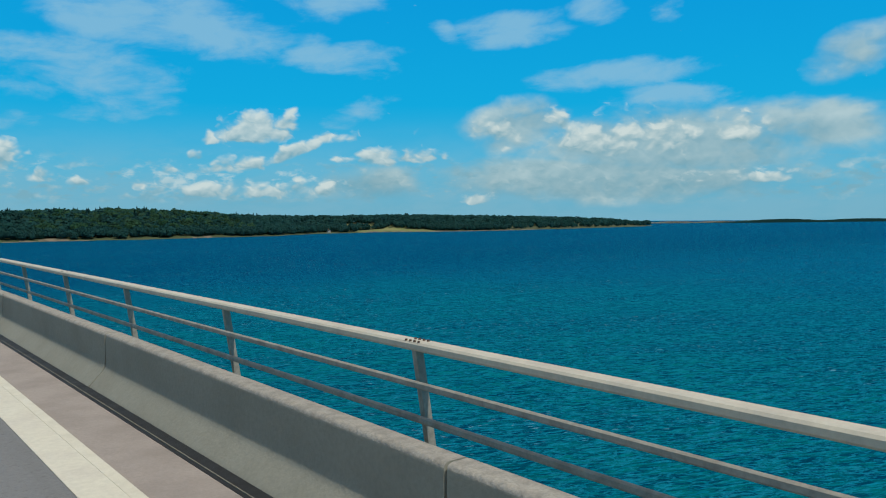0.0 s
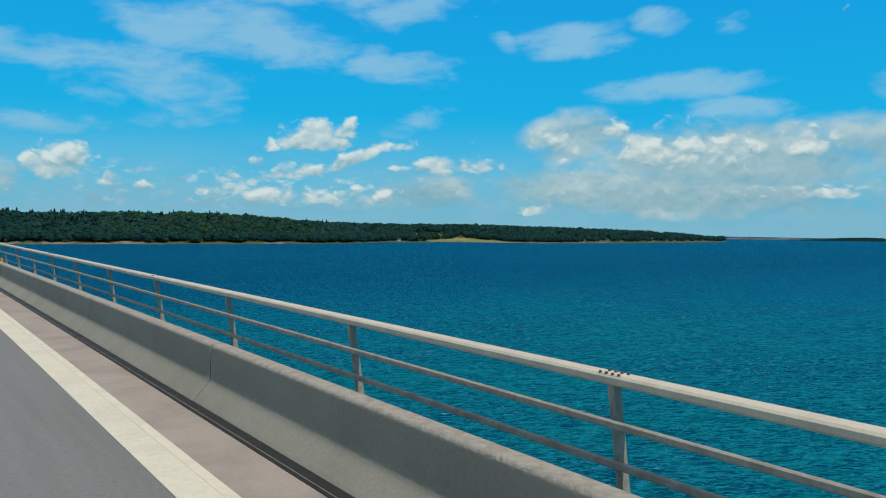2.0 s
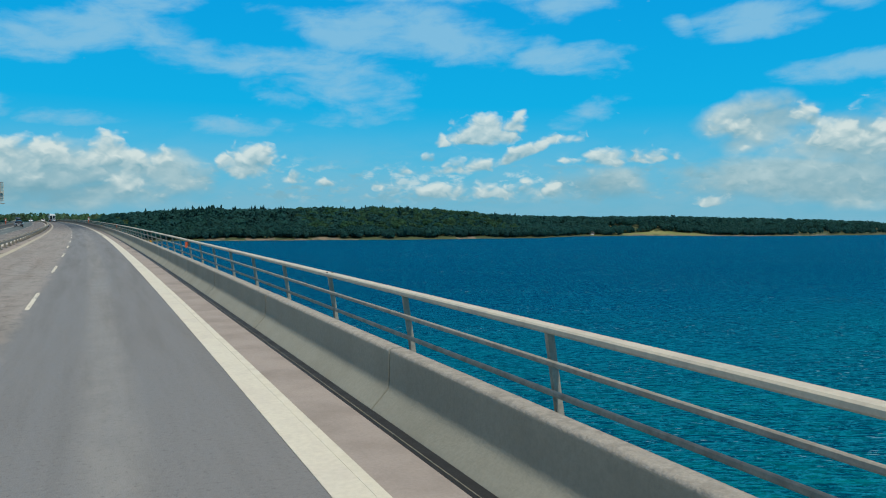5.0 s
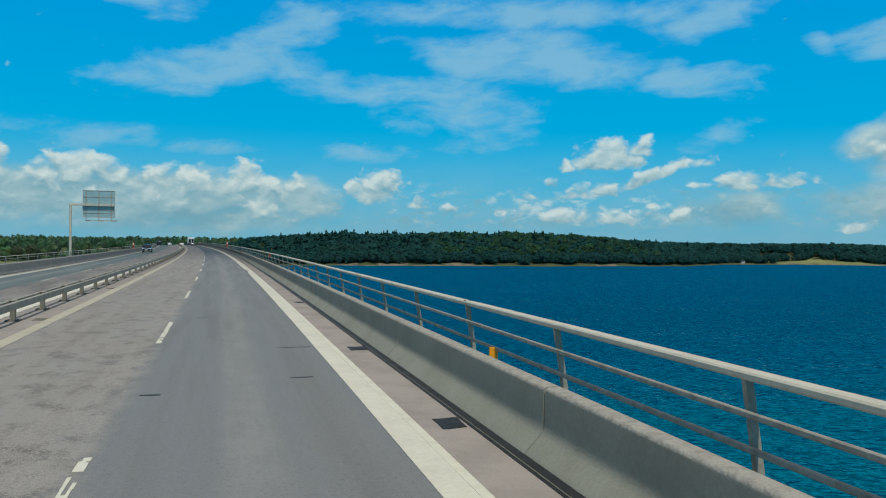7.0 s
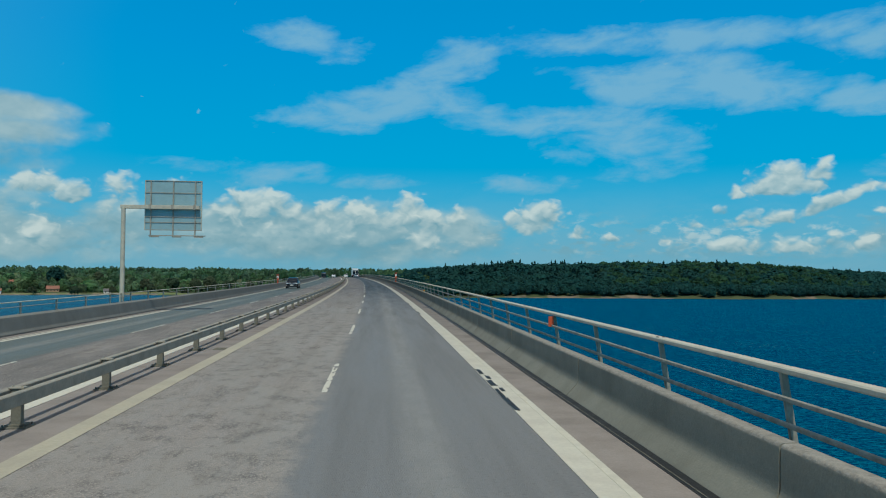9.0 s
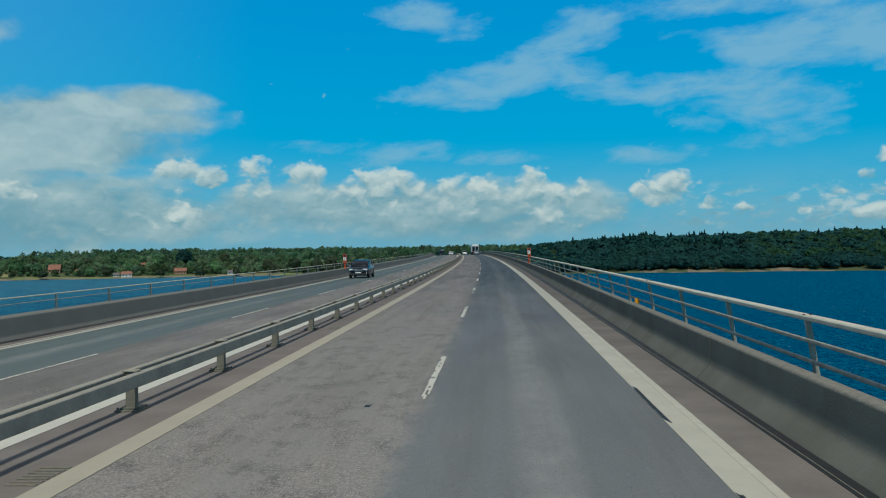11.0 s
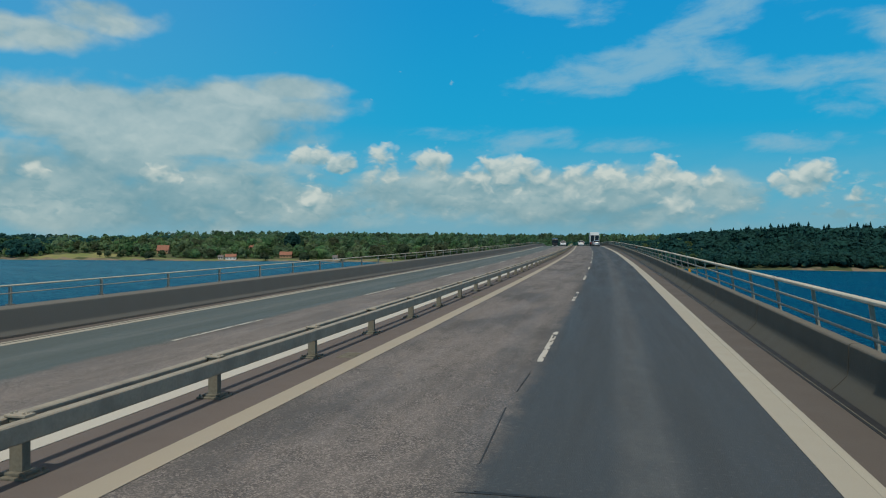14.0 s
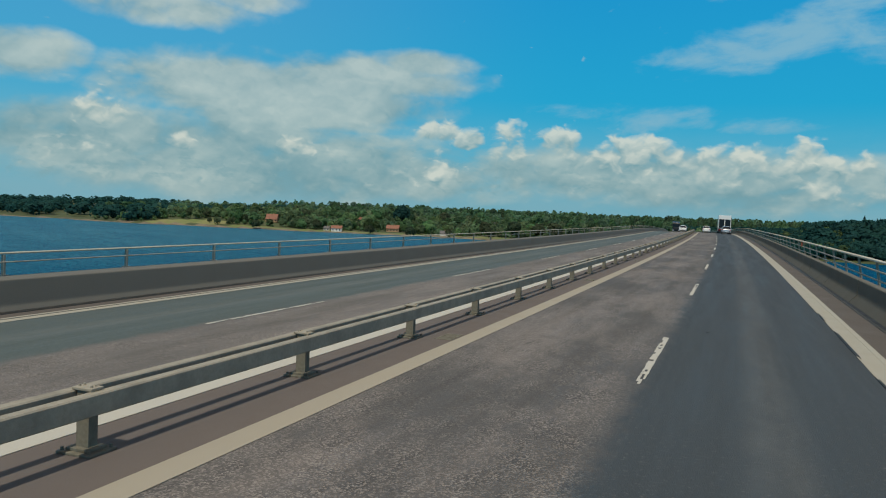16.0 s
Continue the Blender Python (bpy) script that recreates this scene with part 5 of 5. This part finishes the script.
def lorry(s, lat, z, turn, cab_paint, box_paint, label):
    c = thing("lorry", label, "lorry", group="traffic")
    c.matrix_world = stand(s, lat, z, turn)

    def ring(w, z0, z1):
        return [(-w, z0), (w, z0), (w, z1 - 0.15), (w * 0.92, z1), (-w * 0.92, z1), (-w, z1 - 0.15)]
    part("cab", loft([(-1.25, ring(1.16, 0.45, 2.2)), (-1.2, ring(1.22, 0.40, 2.9)), (-0.9, ring(1.24, 0.40, 3.55)), (0.6, ring(1.24, 0.45, 3.85)), (1.0, ring(1.24, 0.6, 3.85))]), cab_paint, c)
    bm = bmesh.new()
    box(bm, -1.27, 1.27, 1.25, 12.5, 1.15, 3.95, 0.05)
    part("trailer_box", bm, box_paint, c)
    bm = bmesh.new()
    box(bm, -0.5, 0.5, -0.8, 12.3, 0.7, 1.13)
    part("chassis", bm, BLACK, c)
    bm = bmesh.new()
    box(bm, -1.08, 1.08, -1.26, -1.16, 2.02, 2.85, 0.03)
    part("windscreen", bm, GLASS, c)
    bm = bmesh.new()
    box(bm, -1.0, 1.0, -1.32, -1.22, 0.95, 1.75, 0.03)
    part("grille", bm, BLACK, c)
    bm = bmesh.new()
    box(bm, -1.22, 1.22, -1.36, -1.2, 0.32, 0.72, 0.05)
    part("bumper", bm, cab_paint, c)
    bm = bmesh.new()
    box(bm, -1.15, 1.15, -1.30, -1.0, 2.95, 3.1, 0.03)
    part("sun_visor", bm, BLACK, c)
    for x in (-1, 1):
        bm = bmesh.new()
        box(bm, x * 0.92 - 0.18, x * 0.92 + 0.18, -1.39, -1.3, 0.62, 0.84, 0.03)
        part("headlight", bm, LAMP_GLASS, c)
        bm = bmesh.new()
        box(bm, x * 1.42 - 0.1, x * 1.42 + 0.1, -1.15, -0.95, 2.0, 2.8, 0.03)
        part("wing_mirror", bm, BLACK, c)
        bm = bmesh.new()
        box(bm, x * 1.0 - 0.2, x * 1.0 + 0.2, 12.48, 12.56, 0.75, 0.92, 0.02)
        part("tail_light", bm, RED_LAMP, c)
        for y in (-0.3, 2.6, 8.8, 10.1, 11.4):
            wheel(c, x * 1.08, y, 0.5, 0.3)
    bm = bmesh.new()
    for x in (-0.62, 0.62):
        box(bm, x - 0.55, x + 0.55, 12.49, 12.53, 1.25, 3.1, 0.01)
    part("rear_doors", bm, GLASS, c, "dark lower rear doors")
    return c


car(341.6, -12.2, deck(-12.0) + 0.005, 0.0, CAR_BLACK, "black sport utility car on the opposite carriageway")
lorry(690.0, -11.9, deck(-11.9) + 0.005, 0.0, CAR_BLACK, BLACK, "black lorry with trailer on the opposite carriageway")
lorry(586.0, 0.6, 0.02, math.pi, CAR_WHITE, CAR_WHITE, "white box lorry seen from behind in the slow lane")
car(565.0, 0.8, 0.015, math.pi, CAR_SILVER, "silver car behind the white lorry in the slow lane")
car(594.0, -3.0, 0.015, math.pi, CAR_WHITE, "white car far ahead in the fast lane")
car(600.0, -8.6, deck(-8.6) + 0.015, 0.0, CAR_WHITE, "white car far off on the opposite carriageway")


# ---- houses on the shores ----
def house(x, y, w, d, eave, ridge, turn, wall_mat, roof_mat, label, chimneys=1):
    z = float(land_height(np.array([x]), np.array([y]))[0]) + SEA_Z
    h = thing("house", label, "house", group="houses on the shore")
    w, d, eave, ridge = w * 0.8, d * 0.8, eave * 0.8, ridge * 0.8
    h.matrix_world = pose(x, y, z - 0.4, 0, 0, turn)
    bm = bmesh.new()
    box(bm, -w / 2, w / 2, -d / 2, d / 2, 0, eave)
    for sx in (-1, 1):
        vs = [bm.verts.new((sx * w / 2, yy, zz)) for yy, zz in ((-d / 2, eave), (d / 2, eave), (0, ridge - 0.15))]
        bm.faces.new(vs)
    part("wall", bm, wall_mat, h)
    bm = bmesh.new()
    o = 0.5
    for sy in (-1, 1):
        quad = [(-w / 2 - o, sy * (d / 2 + o), eave - o * (ridge - eave) / (d / 2)), (w / 2 + o, sy * (d / 2 + o), eave - o * (ridge - eave) / (d / 2)), (w / 2 + o, 0, ridge), (-w / 2 - o, 0, ridge)]
        lo = [bm.verts.new(q) for q in quad]
        hi = [bm.verts.new((q[0], q[1], q[2] + 0.25)) for q in quad]
        bm.faces.new(lo)
        bm.faces.new(hi)
        for i in range(4):
            bm.faces.new((lo[i], lo[(i + 1) % 4], hi[(i + 1) % 4], hi[i]))
    bmesh.ops.recalc_face_normals(bm, faces=bm.faces)
    roof = part("roof", bm, roof_mat, h)
    for i in range(chimneys):
        bm = bmesh.new()
        cx = (i - (chimneys - 1) / 2) * w * 0.5 + w * 0.12
        box(bm, cx - 0.4, cx + 0.4, -0.4, 0.4, ridge - 0.6, ridge + 1.2, 0.05)
        part("chimney", bm, BRICKWORK, roof)
    n = max(2, int(w / 3))
    for i in range(n):
        bm = bmesh.new()
        cx = -w / 2 + w * (i + 0.5) / n
        box(bm, cx - 0.55, cx + 0.55, -d / 2 - 0.06, -d / 2 + 0.05, eave * 0.35, eave * 0.35 + 1.3)
        part("window" if i != n // 2 else "door", bm, GLASS, h)
    return h


HOUSES = (
    (-549, 1093, 15, 10, 4.5, 11.0, 20, BRICKWORK, ROOF_RED, "large house with steep red tiled roof among trees"),
    (-527, 1104, 9, 7, 3.2, 6.5, -10, BRICKWORK, ROOF_RED, "small brick annexe with red roof"),
    (-450, 1068, 13, 8, 4.4, 7.4, 25, PLASTER, ROOF_RED, "white waterside house with red roof"),
    (-461, 1067, 7, 5, 3.2, 5.4, 15, PLASTER, ROOF_GREY, "small white boathouse by the shore"),
    (-415, 1122, 16, 9, 5.0, 9.0, 20, BRICKWORK, ROOF_RED, "pink brick house with red roof behind the shore"),
    (-350, 1110, 10, 7, 3.4, 6.4, 25, PLASTER, ROOF_GREY, "low white house with dark roof"),
    (-690, 1105, 12, 8, 3.6, 7.2, 8, BRICKWORK, ROOF_GREY, "brick farmhouse with grey roof"),
    (-505, 1210, 12, 8, 3.8, 7.5, -18, PLASTER, ROOF_RED, "white hillside house with red roof"),
    (-455, 1300, 13, 8, 3.8, 7.5, 12, PLASTER, ROOF_RED, "pale house with red roof on the hill"),
    (-380, 1330, 11, 8, 3.8, 7.2, 30, PLASTER, ROOF_GREY, "white house with grey roof on the hill"),
    (-745, 1240, 14, 8, 3.8, 7.4, 0, PLASTER, ROOF_RED, "pale farmhouse with red roof inland"),
    (868, 1352, 16, 8, 3.6, 7.0, 6, BRICKWORK, ROOF_GREY, "brick farmhouse with dark roof above a meadow"),
    (735, 1262, 9, 7, 3.5, 6.5, 0, PLASTER, ROOF_GREY, "white boathouse at the water's edge"),
)
for args in HOUSES:
    house(*args)


# ---- single trees ----
def lone_tree(x, y, h, mat, seed, label):
    z = float(land_height(np.array([x]), np.array([y]))[0]) + SEA_Z
    t = thing("tree", label, "tree", group="trees by the houses")
    t.matrix_world = Matrix.Translation((x, y, z - 0.3))
    bm = bmesh.new()
    cyl(bm, h * 0.028, h * 0.012, (0, 0, 0), (0, 0, h * 0.6), 8)
    r = random.Random(seed)
    for i in range(5):
        a = r.uniform(0, 6.28)
        zz = h * r.uniform(0.28, 0.5)
        cyl(bm, h * 0.010, h * 0.004, (0, 0, zz), (math.cos(a) * h * 0.22, math.sin(a) * h * 0.22, zz + h * 0.2), 6)
    part("trunk", bm, BARK, t)
    v, f = crown_shape(260, 100 + seed)
    v = (v - np.array([0, 0, 0.0])) * np.array([h * 0.95, h * 0.95, h * 0.92]) + np.array([0, 0, h * 0.10])
    mesh = bpy.data.meshes.new("crown")
    mesh.from_pydata(v.tolist(), [], f.tolist())
    link("crown", mesh, mat, t)
    return t


TREES = ((-290, 1150, 17), (-262, 1142, 16), (-250, 1160, 18), (-228, 1150, 15), (-322, 1148, 15), (-205, 1165, 14), (-188, 1150, 11), (-455, 1215, 25), (-420, 1260, 17), (-560, 1062, 9), (-610, 1058, 8), (-585, 1035, 6), (-525, 1035, 10), (-470, 1062, 11), (-412, 1068, 10),
         (-375, 1085, 12), (-340, 1100, 9), (-305, 1118, 11), (-270, 1120, 8), (-240, 1115, 9), (-215, 1112, 7), (830, 1300, 7), (880, 1315, 8), (905, 1322, 6), (955, 1290, 7), (980, 1288, 6))
for i, (x, y, h) in enumerate(TREES):
    lone_tree(x, y, h, LEAF_HAZED if h > 20 else LEAF_LIGHT if i % 3 else LEAF_MID, i, "tall round dark tree above the wood" if h > 20 else "tall grey-green tree beside the bridge end" if h > 13 else "round green tree in open grass by the shore")
